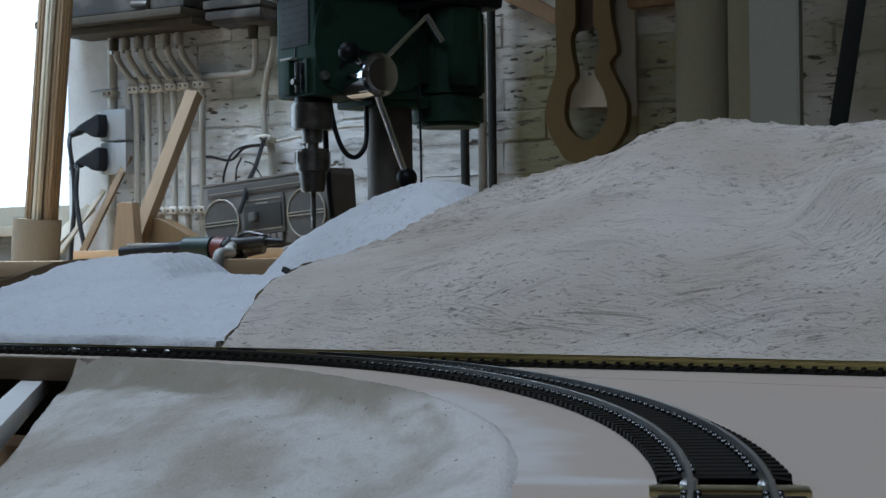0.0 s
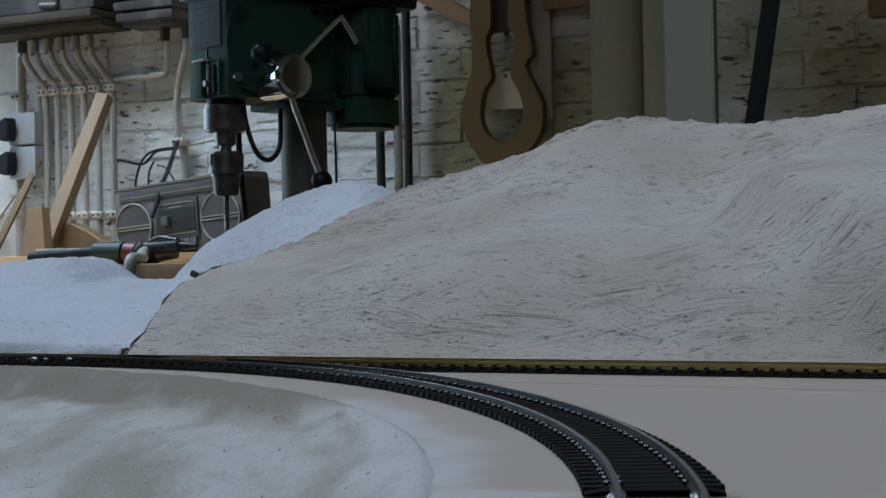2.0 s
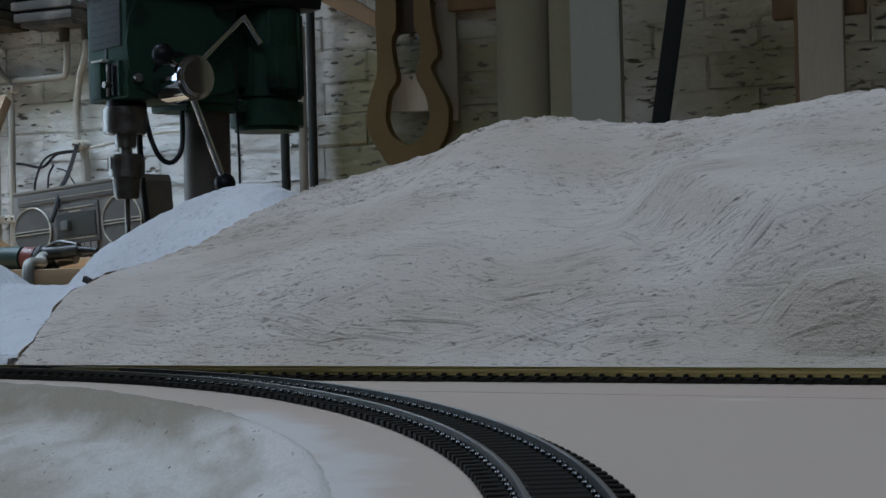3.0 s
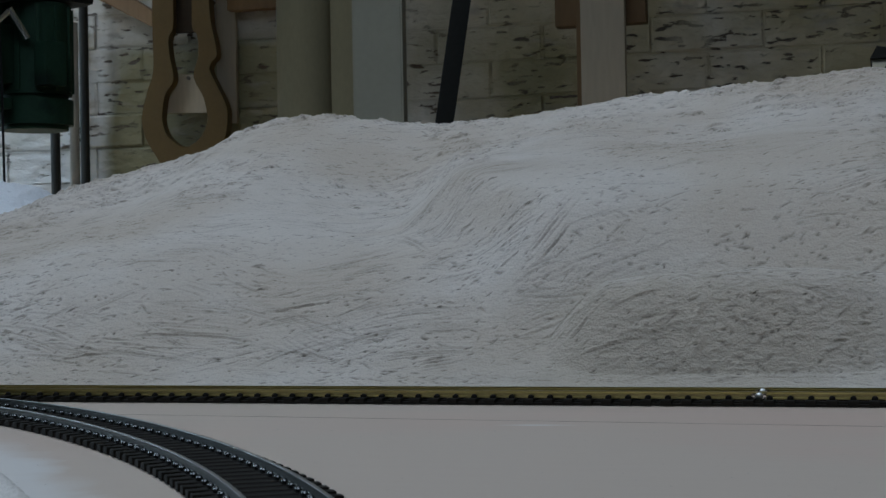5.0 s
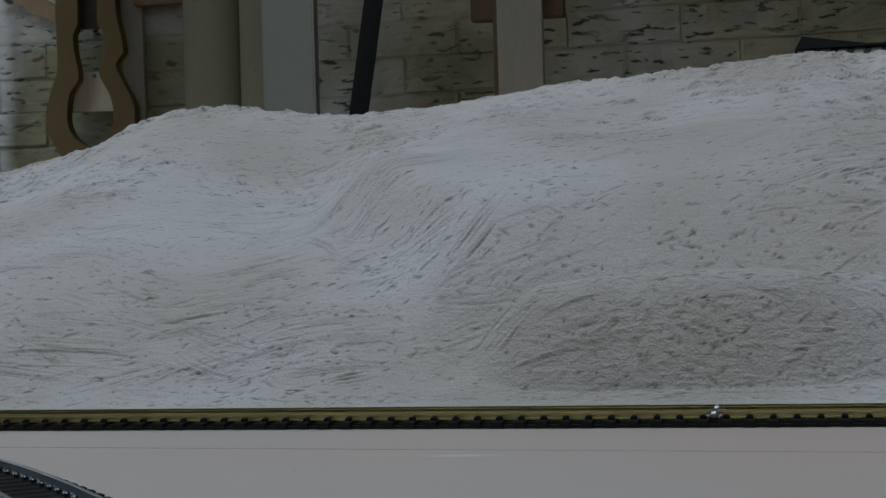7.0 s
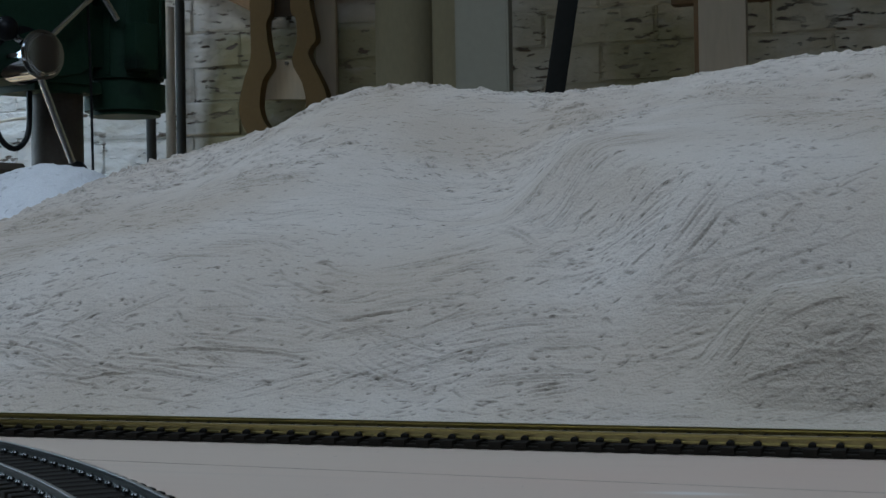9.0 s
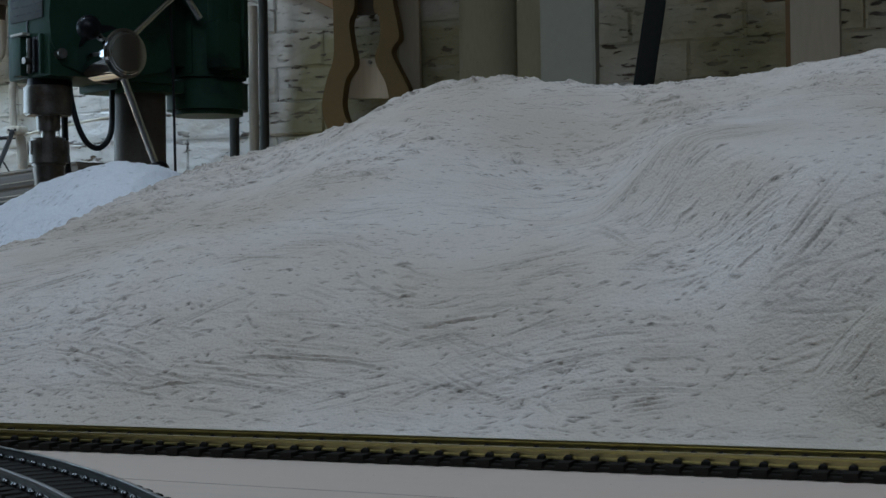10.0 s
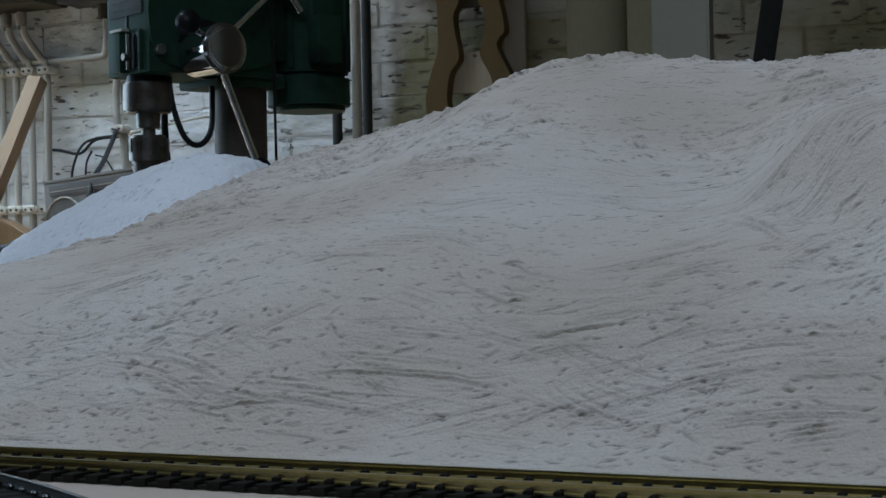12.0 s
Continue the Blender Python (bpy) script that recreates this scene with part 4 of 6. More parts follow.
# ---- open frame under the layout ----
single("edge_strip", box(-1.10, -0.500, -0.0305, -0.0272, -0.0125, -0.0004, 0.0006), EDGEWOOD, "brown plywood edge of the railway board", "edge strip")


def layout_frame():
    t = thing("layout_table", (0, 0, FLOOR_Z), "dark wooden open table under the railway board", "table")
    h = -FLOOR_Z
    for y in (0.30, 0.50, -0.90):
        part("long_beam", box(-1.08, 0.60, y, y + 0.02, h - 0.11, h - 0.0125, 0.002), DARKWOOD, t)
    for x in (-0.60, 0.05, 0.55):
        part("cross_beam", box(x, x + 0.02, -0.88, 0.50, h - 0.10, h - 0.045, 0.002), DARKWOOD, t)
    for x in (-1.0, 0.5):
        for y in (-0.85, 0.45):
            part("leg", box(x, x + 0.045, y, y + 0.045, 0, h - 0.11, 0.003), DARKWOOD, t)
    part("bottom_panel", box(-1.08, 0.60, -0.88, 0.52, h - 0.135, h - 0.112, 0.002), DARKWOOD, t)


DARKWOOD = material("dark_wood", (0.10, 0.07, 0.045), 0.7, vary=0.2, scale=12, grain=110, stretch=(0.15, 1, 1), bump=0.2)
layout_frame()
m = Matrix.Translation((-0.497, -0.075, -0.0130)) @ Matrix.Rotation(radians(129.5), 4, "Z")
single("white_lath", box(-0.24, 0.10, -0.0062, 0.0062, -0.010, 0.0, 0.001), PAINT, "white painted lath lying slantwise under the board", "lath", at=m)
single("wood_block", box(-0.56, -0.42, -0.135, -0.10, -0.0975, -0.032, 0.002), PINE, "pale wooden block under the plaster slope", "block")

single("wooden_profile", plate([(-1.16, 0.0), (-1.16, 0.022), (-1.10, 0.028), (-1.05, 0.0355), (-1.018, 0.044), (-0.994, 0.050), (-0.96, 0.053), (-0.92, 0.050), (-0.92, 0.0)], 0.05, Matrix.Translation((0, 0.48, 0)), 0.001), EDGEWOOD,
       "brown curved wooden profile behind the snow landscape", "profile")
for c, size, turn in (((-0.4785, 0.130, 0.0440), (0.0024, 0.0015, 0.0018), 0.4), ((-0.737, 0.200, 0.0372), (0.0042, 0.0015, 0.0010), 0.1), ((-0.711, 0.200, 0.0490), (0.0036, 0.0015, 0.0010), 0.5)):
    single("dark_chip", box(-size[0], size[0], -size[1], size[1], -size[2], size[2], 0.0008), DARK_SPECK, "small dark chip at the edge of the snow plaster", "chip", "dark chips", at=Matrix.Translation(c) @ Matrix.Rotation(turn, 4, "Y"))
# ---- tracks ----
def sleeper_mesh(beads, bead_mat):
    bm = box(-0.0018, 0.0018, -0.015, 0.015, 0.0002, 0.0022, 0.0003)
    for s in (-1, 1):
        for k in (-1, 1):
            y = s * GAUGE / 2 + k * 0.0014
            box(-0.0010, 0.0010, y - 0.0007, y + 0.0007, 0.0020, 0.0030, 0.0, bm=bm)
            ball((0, y, 0.0028), beads, bm, (1.15, 0.8, 0.8), 10)
    for f in bm.faces:
        f.material_index = 1 if f.calc_center_median().z > 0.0024 else 0
    me = mesh_of(bm, "sleeper", SLEEPER, True)
    me.materials.append(bead_mat)
    return me


SLEEPER_MESH, BEADED_SLEEPER = sleeper_mesh(0.0009, SLEEPER), sleeper_mesh(0.0010, CHAIR)
RAIL_SECTION = ((-0.0012, 0.0022), (0.0012, 0.0022), (0.0012, 0.0026), (0.0003, 0.0029), (0.0003, 0.0040), (0.0006, 0.0043), (0.0006, 0.0048), (-0.0006, 0.0048), (-0.0006, 0.0043), (-0.0003, 0.0040), (-0.0003, 0.0029), (-0.0012, 0.0026))


def rail_along(way):
    """A rail swept along points with headings."""
    bm = bmesh.new()
    rings = []
    for p, a in way:
        side = Vector((-math.sin(a), math.cos(a), 0))
        rings.append([bm.verts.new(p + side * u + Vector((0, 0, w))) for u, w in RAIL_SECTION])
    n = len(RAIL_SECTION)
    for a, b in zip(rings, rings[1:]):
        for k in range(n):
            bm.faces.new((a[k], b[k], b[(k + 1) % n], a[(k + 1) % n]))
    bm.faces.new(rings[0])
    bm.faces.new(rings[-1][::-1])
    bmesh.ops.recalc_face_normals(bm, faces=bm.faces)
    return bm


def lay_sleepers(track, places, mesh):
    for p, a in places:
        ob = new("sleeper", mesh)
        ob.parent = track
        ob.matrix_basis = Matrix.Translation(p) @ Matrix.Rotation(a, 4, "Z")


straight = thing("straight_track", label="straight model railway track with dark sleepers and brassy rails", category="track")
for name, y, x0 in (("near_rail", -GAUGE / 2, -0.40), ("far_rail", GAUGE / 2, -1.05)):
    part("rail", rail_along([(Vector((x, y, 0)), 0.0) for x in (x0, 0.0030)]), RAIL, straight)
    part("rail", rail_along([(Vector((x, y, 0)), 0.0) for x in (0.0036, 0.6)]), RAIL, straight)
    part("rail_joiner", box(0.0008, 0.0058, y - 0.0015, y + 0.0015, 0.0022, 0.0042, 0.0003), RAIL_TOP, straight, "bright metal rail joiner")
    part("solder_joint", ball((0.0034, y - 0.0010, 0.0032), 0.0013, None, (1.2, 0.9, 1.1), 14), SOLDER, straight, "bright soldered rail joint")
lay_sleepers(straight, [(Vector((k * PITCH, 0, 0)), 0.0) for k in range(-44, 87)], SLEEPER_MESH)

curved = thing("curved_track", label="curved model railway track branching off the straight one", category="track")
for side in (-GAUGE / 2, GAUGE / 2):
    s0 = 0.05 if side > 0 else -0.0
    way = [curve_point(s, side) for s in np.linspace(s0, 0.95, 60)]
    if side < 0:
        way = [(Vector((-1.05, side, 0)), 0.0)] + way
    part("rail", rail_along(way), DULLRAIL, curved)
lay_sleepers(curved, [curve_point(s) for s in np.arange(0.178, 0.95, PITCH) if not 0.590 < s < 0.618] + [(Vector((x, 0, 0)), 0.0) for x in np.arange(-1.05, TOE_X - 0.003, PITCH)], BEADED_SLEEPER)
# long sleepers under both tracks of the turnout
for k in range(-69, -44):
    x = k * PITCH
    low = -CURVE_R + math.sqrt(CURVE_R ** 2 - (x - TOE_X) ** 2)
    bm = box(x - 0.0018, x + 0.0018, low - 0.0155, 0.015, 0.0002, 0.0022, 0.0002)
    for y in (low - GAUGE / 2, GAUGE / 2):
        for s in (-1, 1):
            box(x - 0.001, x + 0.001, y + s * 0.0014 - 0.0007, y + s * 0.0014 + 0.0007, 0.002, 0.0034, bm=bm)
    part("long_sleeper", bm, SLEEPER, curved)

# webs of dark plastic that tie the sleepers together under the rails
for y in (-GAUGE / 2, GAUGE / 2):
    part("web_shade", box(-0.30, 0.60, y - 0.0030, y + 0.0030, 0.0002, 0.0015), SLEEPER, straight, smooth=False)
    # outer dark strips paint the shade between the sleeper ends
    part("web_shade", box(-0.30, 0.60, 1.4 * y - 0.0027, 1.4 * y + 0.0027, 0.0002, 0.0010), SLEEPER, straight, smooth=False)
def track_bed(s0, s1, count):
    bm = bmesh.new()
    ring = []
    for s in np.linspace(s0, s1, count):
        p, a = curve_point(s)
        side = Vector((-math.sin(a), math.cos(a), 0))
        ring.append([bm.verts.new(p + side * u + Vector((0, 0, w))) for u, w in ((-0.0145, 0.0002), (-0.0145, 0.0014), (-0.0100, 0.00205), (0.0100, 0.00205), (0.0145, 0.0014), (0.0145, 0.0002))])
    for a, b in zip(ring, ring[1:]):
        for k in range(5):
            bm.faces.new((a[k], b[k], b[k + 1], a[k + 1]))
    bmesh.ops.recalc_face_normals(bm, faces=bm.faces)
    part("track_bed", bm, TRACKBED, curved, "thin black track bed", smooth=False)


track_bed(0.0, 0.592, 70)
track_bed(0.616, 0.95, 30)


def on_curve(s, bm):
    """Turns a piece built at the origin along the curved track."""
    p, a = curve_point(s)
    bm.transform(Matrix.Translation(p) @ Matrix.Rotation(a, 4, "Z"))
    return bm


part("cross_strip", on_curve(0.604, box(-0.004, 0.004, -0.017, 0.017, 0.0002, 0.0018, 0.0004)), RAIL, curved, "brassy strip across the track at a rail joint")
for y in (-GAUGE / 2, GAUGE / 2):
    part("solder_joint", on_curve(0.604, ball((0, y - 0.0010, 0.0024), 0.0014, None, (1.9, 0.9, 0.8), 14)), SOLDER, curved, "bright soldered rail joint")
    part("solder_joint", on_curve(0.598, ball((0, y + 0.0010, 0.0022), 0.0011, None, (1.6, 0.9, 0.8), 12)), SOLDER, curved, "bright soldered rail joint")
# pale strips that paint the glare on the tops of the curved rails
for y in (-GAUGE / 2, GAUGE / 2):
    bm = bmesh.new()
    rows = []
    for s in np.linspace(0.06 if y > 0 else 0.0, 0.95, 80):
        p, a = curve_point(s, y)
        side = Vector((-math.sin(a), math.cos(a), 0))
        rows.append([bm.verts.new(p + side * u + Vector((0, 0, w))) for u, w in ((-0.00055, 0.0046), (-0.00045, 0.00488), (0.00045, 0.00488), (0.00055, 0.0046))])
    for a, b in zip(rows, rows[1:]):
        for q in range(3):
            bm.faces.new((a[q], b[q], b[q + 1], a[q + 1]))
    bmesh.ops.recalc_face_normals(bm, faces=bm.faces)
    part("rail_head", bm, RAIL_GLARE, curved, "pale rail top with its glare painted in", smooth=False)
for x, r in ((-0.523, 0.0015), (-0.5195, 0.0010), (-0.481, 0.0017), (-0.4735, 0.0013), (-0.458, 0.0017)):
    part("solder_joint", ball((x, -GAUGE / 2 - 0.0008, 0.0030), r, None, (1.5, 0.7, 0.8), 14), SOLDER, curved, "bright soldered rail joint")
# ---- more materials ----
GREEN = material("green_enamel", (0.034, 0.073, 0.046), 0.5, spec=0.10, vary=0.15, scale=14, grain=160, bump=0.12, tint=(0.02, 0.03, 0.025), tint_at=(0.55, 0.75), tint_scale=12)
STEEL = material("worn_steel", (0.25, 0.235, 0.215), 0.36, 0.9, vary=0.25, scale=30, grain=260, bump=0.2, tint=(0.10, 0.07, 0.05), tint_at=(0.5, 0.7), tint_scale=20)
CHROME = material("chrome", (0.80, 0.81, 0.84), 0.07, 1.0, vary=0.04, scale=30, grain=300, bump=0.02)
BRIGHT = material("bright_steel", (0.95, 0.95, 0.96), 0.09, 1.0, vary=0.05, scale=30, grain=300, bump=0.02)
COLUMN = material("oiled_column", (0.13, 0.11, 0.09), 0.5, 0.2, spec=0.25, vary=0.2, scale=20, grain=200, bump=0.15)
BLACK = material("black_plastic", (0.012, 0.012, 0.014), 0.4, spec=0.25, vary=0.2, scale=30, grain=300, bump=0.1)
RUBBER = material("black_cable", (0.014, 0.014, 0.016), 0.5, vary=0.2, scale=30, grain=300, bump=0.1)
TOOLGREEN = material("dull_green_plastic", (0.012, 0.026, 0.02), 0.5, vary=0.2, scale=30, grain=300, bump=0.1)
DIAL = material("metal_plate", (0.125, 0.13, 0.125), 0.65, 0.0, spec=0.1, vary=0.2, scale=40, grain=400, bump=0.1)
CREAM = material("cream_paint", (0.62, 0.58, 0.50), 0.5, vary=0.12, scale=18, grain=160, bump=0.15, tint=(0.35, 0.29, 0.2), tint_at=(0.55, 0.75), tint_scale=14)
PIPE = material("painted_pipe", (0.43, 0.40, 0.34), 0.45, vary=0.12, scale=16, grain=160, bump=0.15, tint=(0.28, 0.22, 0.15), tint_at=(0.56, 0.74), tint_scale=11)
GREYBOX = material("dusty_grey_metal", (0.058, 0.053, 0.048), 0.6, vary=0.2, scale=14, grain=130, bump=0.15, tint=(0.20, 0.18, 0.15), tint_at=(0.52, 0.75), tint_scale=9)
GREYPLASTIC = material("grey_plastic", (0.37, 0.38, 0.38), 0.5, vary=0.08, scale=20, grain=200, bump=0.1)
OLDPINE = material("brown_wood", (0.19, 0.115, 0.05), 0.6, vary=0.2, scale=12, grain=110, stretch=(1, 1, 0.1), bump=0.2)
RAWWOOD = material("raw_wood", (0.33, 0.225, 0.13), 0.65, vary=0.16, scale=12, grain=110, stretch=(1, 1, 0.12), bump=0.2)
SLOT_SHADE = material("slot_shade_wood", (0.035, 0.023, 0.012), 0.6, vary=0.2, scale=10, grain=150, bump=0.1)
MDF = material("template_wood", (0.148, 0.096, 0.031), 0.55, vary=0.12, scale=10, grain=150, bump=0.1)
PALEPLY = material("pale_wood", (0.50, 0.44, 0.33), 0.6, vary=0.12, scale=12, grain=120, stretch=(1, 1, 0.15), bump=0.1)
# cardboard of the backlit tube, its shade put into the colour
BACKLIT_CARD = material("backlit_cardboard", (0.21, 0.175, 0.125), 0.8, vary=0.12, scale=10, grain=200, bump=0.15, stretch=(1, 1, 0.4))
CARD = material("cardboard", (0.285, 0.25, 0.15), 0.8, vary=0.1, scale=10, grain=200, bump=0.15, stretch=(1, 1, 0.4))
WHITEBOARD = material("grey_white_panel", (0.315, 0.31, 0.25), 0.55, vary=0.06, scale=6, grain=100, bump=0.05)
DARKBAR = material("near_black_bar", (0.013, 0.014, 0.013), 0.7, spec=0.1, vary=0.2, scale=10, grain=150, bump=0.1)
SLATE = material("dark_grey_bar", (0.034, 0.035, 0.032), 0.5, vary=0.15, scale=10, grain=150, bump=0.1)
OLDPIPE = material("stained_gland", (0.33, 0.30, 0.245), 0.6, vary=0.25, scale=16, grain=140, bump=0.2, tint=(0.12, 0.09, 0.06), tint_at=(0.5, 0.66), tint_scale=12)
CHARTINK = material("worn_chart_print", (0.05, 0.05, 0.05), 0.6, vary=0.3, scale=60, grain=600, bump=0.1)
DIRTY = material("dusty_brown_metal", (0.078, 0.067, 0.05), 0.8, spec=0.2, vary=0.25, scale=16, grain=140, bump=0.2, tint=(0.08, 0.068, 0.052), tint_at=(0.5, 0.66), tint_scale=9)
RADIO = material("radio_grey", (0.155, 0.143, 0.128), 0.55, vary=0.12, scale=20, grain=250, bump=0.15)
GRILLE = material("dusty_grille", (0.085, 0.08, 0.075), 0.6, vary=0.25, scale=30, grain=1200, bump=0.3, dist=0.0006)
TRIM = material("pale_trim", (0.36, 0.34, 0.28), 0.4, vary=0.08, scale=20, grain=200, bump=0.05)
REDBAND = material("red_band", (0.11, 0.026, 0.02), 0.45, vary=0.15, scale=20, grain=200, bump=0.1)
HOSE = material("grey_white_hose", (0.28, 0.265, 0.235), 0.5, vary=0.08, scale=20, grain=200, bump=0.1)
DARKSTEEL = material("dull_dark_steel", (0.07, 0.068, 0.066), 0.5, 0.8, vary=0.25, scale=40, grain=300, bump=0.2)
GLASS = bpy.data.materials.new("window_glass")
GLASS.use_nodes = True
g = GLASS.node_tree.nodes["Principled BSDF"]
g.inputs["Roughness"].default_value, g.inputs["Transmission Weight"].default_value, g.inputs["IOR"].default_value = 0.02, 1.0, 1.45

BENCH_Z = 0.050


# ---- window ----
def build_window():
    w = thing("window_1", (WIN_X0, WALL_Y + 0.12, WIN_Z0), "bright workshop window with a pale wooden frame", "window", kind="structure")
    wide, high = WIN_X1 - WIN_X0, WIN_Z1 - WIN_Z0
    for a in ((0, 0.05, 0, high), (wide - 0.05, wide, 0, high), (0.05, wide - 0.05, 0, 0.06), (0.05, wide - 0.05, high - 0.05, high), (wide / 2 - 0.02, wide / 2 + 0.02, 0.06, high - 0.05)):
        part("window_frame", box(a[0], a[1], 0, 0.05, a[2], a[3], 0.004), PALEPLY, w)
    part("window_sill", box(0.0, wide + 0.0, -0.20, -0.002, -0.03, -0.002, 0.004), PALEPLY, w, "pale wooden window sill")
    for x0, x1 in ((0.05, wide / 2 - 0.02), (wide / 2 + 0.02, wide - 0.05)):
        pane = part("pane", box(x0, x1, 0.022, 0.027, 0.06, high - 0.05), GLASS, w, smooth=False)
        pane.visible_shadow = False
    return w


build_window()
SKYGLOW = bpy.data.materials.new("bright_overcast_distance")
SKYGLOW.use_nodes = True
g = SKYGLOW.node_tree.nodes["Principled BSDF"]
g.inputs["Base Color"].default_value, g.inputs["Emission Color"].default_value, g.inputs["Emission Strength"].default_value = (0.8, 0.85, 0.9, 1), (0.82, 0.92, 1.0, 1), 2.6
single("backdrop", box(-7.5, -2.2, WALL_Y + 1.2, WALL_Y + 1.22, FLOOR_Z - 0.15, 2.6), SKYGLOW, "bright overcast distance outside the window", "backdrop", kind="structure", smooth=False)


# ---- electrical fittings on the wall ----
def rounded(points, steps=5):
    p = [Vector((x, z, 0)) for x, z in points]
    out = []
    n = len(p)
    for i in range(n):
        a, b, c, d = p[i - 1], p[i], p[(i + 1) % n], p[(i + 2) % n]
        for k in range(steps):
            t = k / steps
            q = 0.5 * (2 * b + (c - a) * t + (2 * a - 5 * b + 4 * c - d) * t * t + (3 * b - 3 * c + d - a) * t ** 3)
            out.append((q.x, q.y))
    return out


def fuse_box():
    t = thing("fuse_box", (-2.725, 2.70, 0.66), "dusty dark grey metal fuse box on the wall", "fuse box")
    part("body", box(-0.215, 0.235, -0.14, 0.0, 0.035, 0.46, 0.008), GREYBOX, t)
    part("flange", box(-0.25, 0.245, -0.165, 0.0, 0.010, 0.030, 0.005), DIRTY, t, "dusty brown bottom flange")
    part("lower_tray", box(-0.20, 0.245, -0.12, 0.0, -0.010, 0.009, 0.004), DIRTY, t)
    part("divider", box(0.115, 0.128, -0.15, -0.14, 0.031, 0.46, 0.002), DIRTY, t)
    part("hinge", rod((0.075, -0.150, 0.050), (0.128, -0.150, 0.046), 0.008), STEEL, t)
    part("inscription", box(-0.16, 0.0, -0.1418, -0.14, 0.10, 0.112), CREAM, t, "worn pale lettering bar", smooth=False)
    for k, x in enumerate((-0.078, -0.038, 0.008, 0.048, 0.098, 0.142)):
        g = part("cable_gland", rod((x, -0.045, -0.05), (x, -0.045, -0.016), 0.0125, seg=12, bevel=0.003), OLDPIPE if k else DIRTY, t)
        part("nut", rod((x, -0.045, -0.058), (x, -0.045, -0.049), 0.011, seg=6), STEEL, g)


fuse_box()
CLIP_BM = lambda: plate(rounded([(-0.019, 0.0), (-0.016, 0.0080), (-0.005, 0.0100), (0.005, 0.0100), (0.016, 0.0080), (0.019, 0.0), (0.016, -0.0080), (0.005, -0.0100), (-0.005, -0.0100), (-0.016, -0.0080)], 2), 0.036, Matrix.Translation((0, -0.026, 0)), 0.003)


def conduit(points, r, label, clips=(), mat=PIPE):
    p0 = Vector(points[0])
    t = thing("conduit_pipe", p0, label, "pipe", group="pipes on the wall")
    part("pipe", hose([Vector(p) - p0 for p in points], r, 10, 4), mat, t)
    for x, z in clips:
        c = part("pipe_clip", CLIP_BM(), CREAM, t, "white pipe clip")
        c.location = Vector((x, 2.690, z)) - p0
        for dx in (-0.0085, 0.0085):
            part("screw", rod((dx, -0.0285, 0), (dx, -0.025, 0), 0.0030, seg=10), DARKSTEEL, c)
    return t


for top, low in zip((-2.795, -2.755, -2.709, -2.670, -2.621, -2.576), (-2.750, -2.711, -2.667, -2.623, -2.578, -2.530)):
    conduit([(top, 2.655, 0.61), (top + 0.002, 2.66, 0.585), (low - 0.012, 2.672, 0.535), (low, 2.68, 0.505), (low + 0.001, 2.68, 0.30), (low, 2.68, 0.05)], 0.0088,
            "cream painted conduit pipe clipped to the brick wall", [(low, 0.505), (low, 0.178)])
conduit([(-2.83, 2.68, 0.66), (-2.832, 2.68, 0.45), (-2.845, 2.68, 0.05)], 0.013, "cream painted conduit pipe clipped to the brick wall", [(-2.838, 0.50), (-2.847, 0.188)])
conduit([(-2.775, 2.685, 0.45), (-2.778, 2.685, 0.50), (-2.763, 2.685, 0.530), (-2.70, 2.685, 0.528), (-2.50, 2.685, 0.526), (-2.385, 2.685, 0.527), (-2.362, 2.685, 0.540), (-2.354, 2.680, 0.60), (-2.354, 2.675, 0.622)], 0.0085,
        "cream painted conduit running along the brick wall")
conduit([(-2.287, 2.67, 0.622), (-2.289, 2.67, 0.60), (-2.295, 2.67, 0.57), (-2.318, 2.68, 0.52), (-2.333, 2.685, 0.449), (-2.332, 2.685, 0.377), (-2.328, 2.69, 0.34)], 0.0085, "cream painted cable bending down the wall", [(-2.320, 0.355)])
conduit([(-2.319, 2.69, 0.35), (-2.312, 2.69, 0.30), (-2.312, 2.69, 0.22)], 0.011, "cream painted conduit stub below a clip")


def trunking():
    t = thing("switch_unit", (-2.366, 2.70, 0.645), "grey ribbed electrical switch unit on the wall", "switch")
    for k in range(4):
        part("rib", box(-0.088 - 0.004 * k, 0.085 + 0.004 * k, -0.10 - 0.004 * k, 0.0, 0.012 + 0.028 * k, 0.034 + 0.028 * k, 0.006), GREYBOX, t)
    part("body", box(-0.078, 0.078, -0.085, 0.0, 0.0, 0.36, 0.004), GREYBOX, t)
    for x in (0.012, 0.078):
        part("gland", rod((x, -0.03, -0.034), (x, -0.03, 0.002), 0.012, 0.015, 10), DIRTY, t)


trunking()


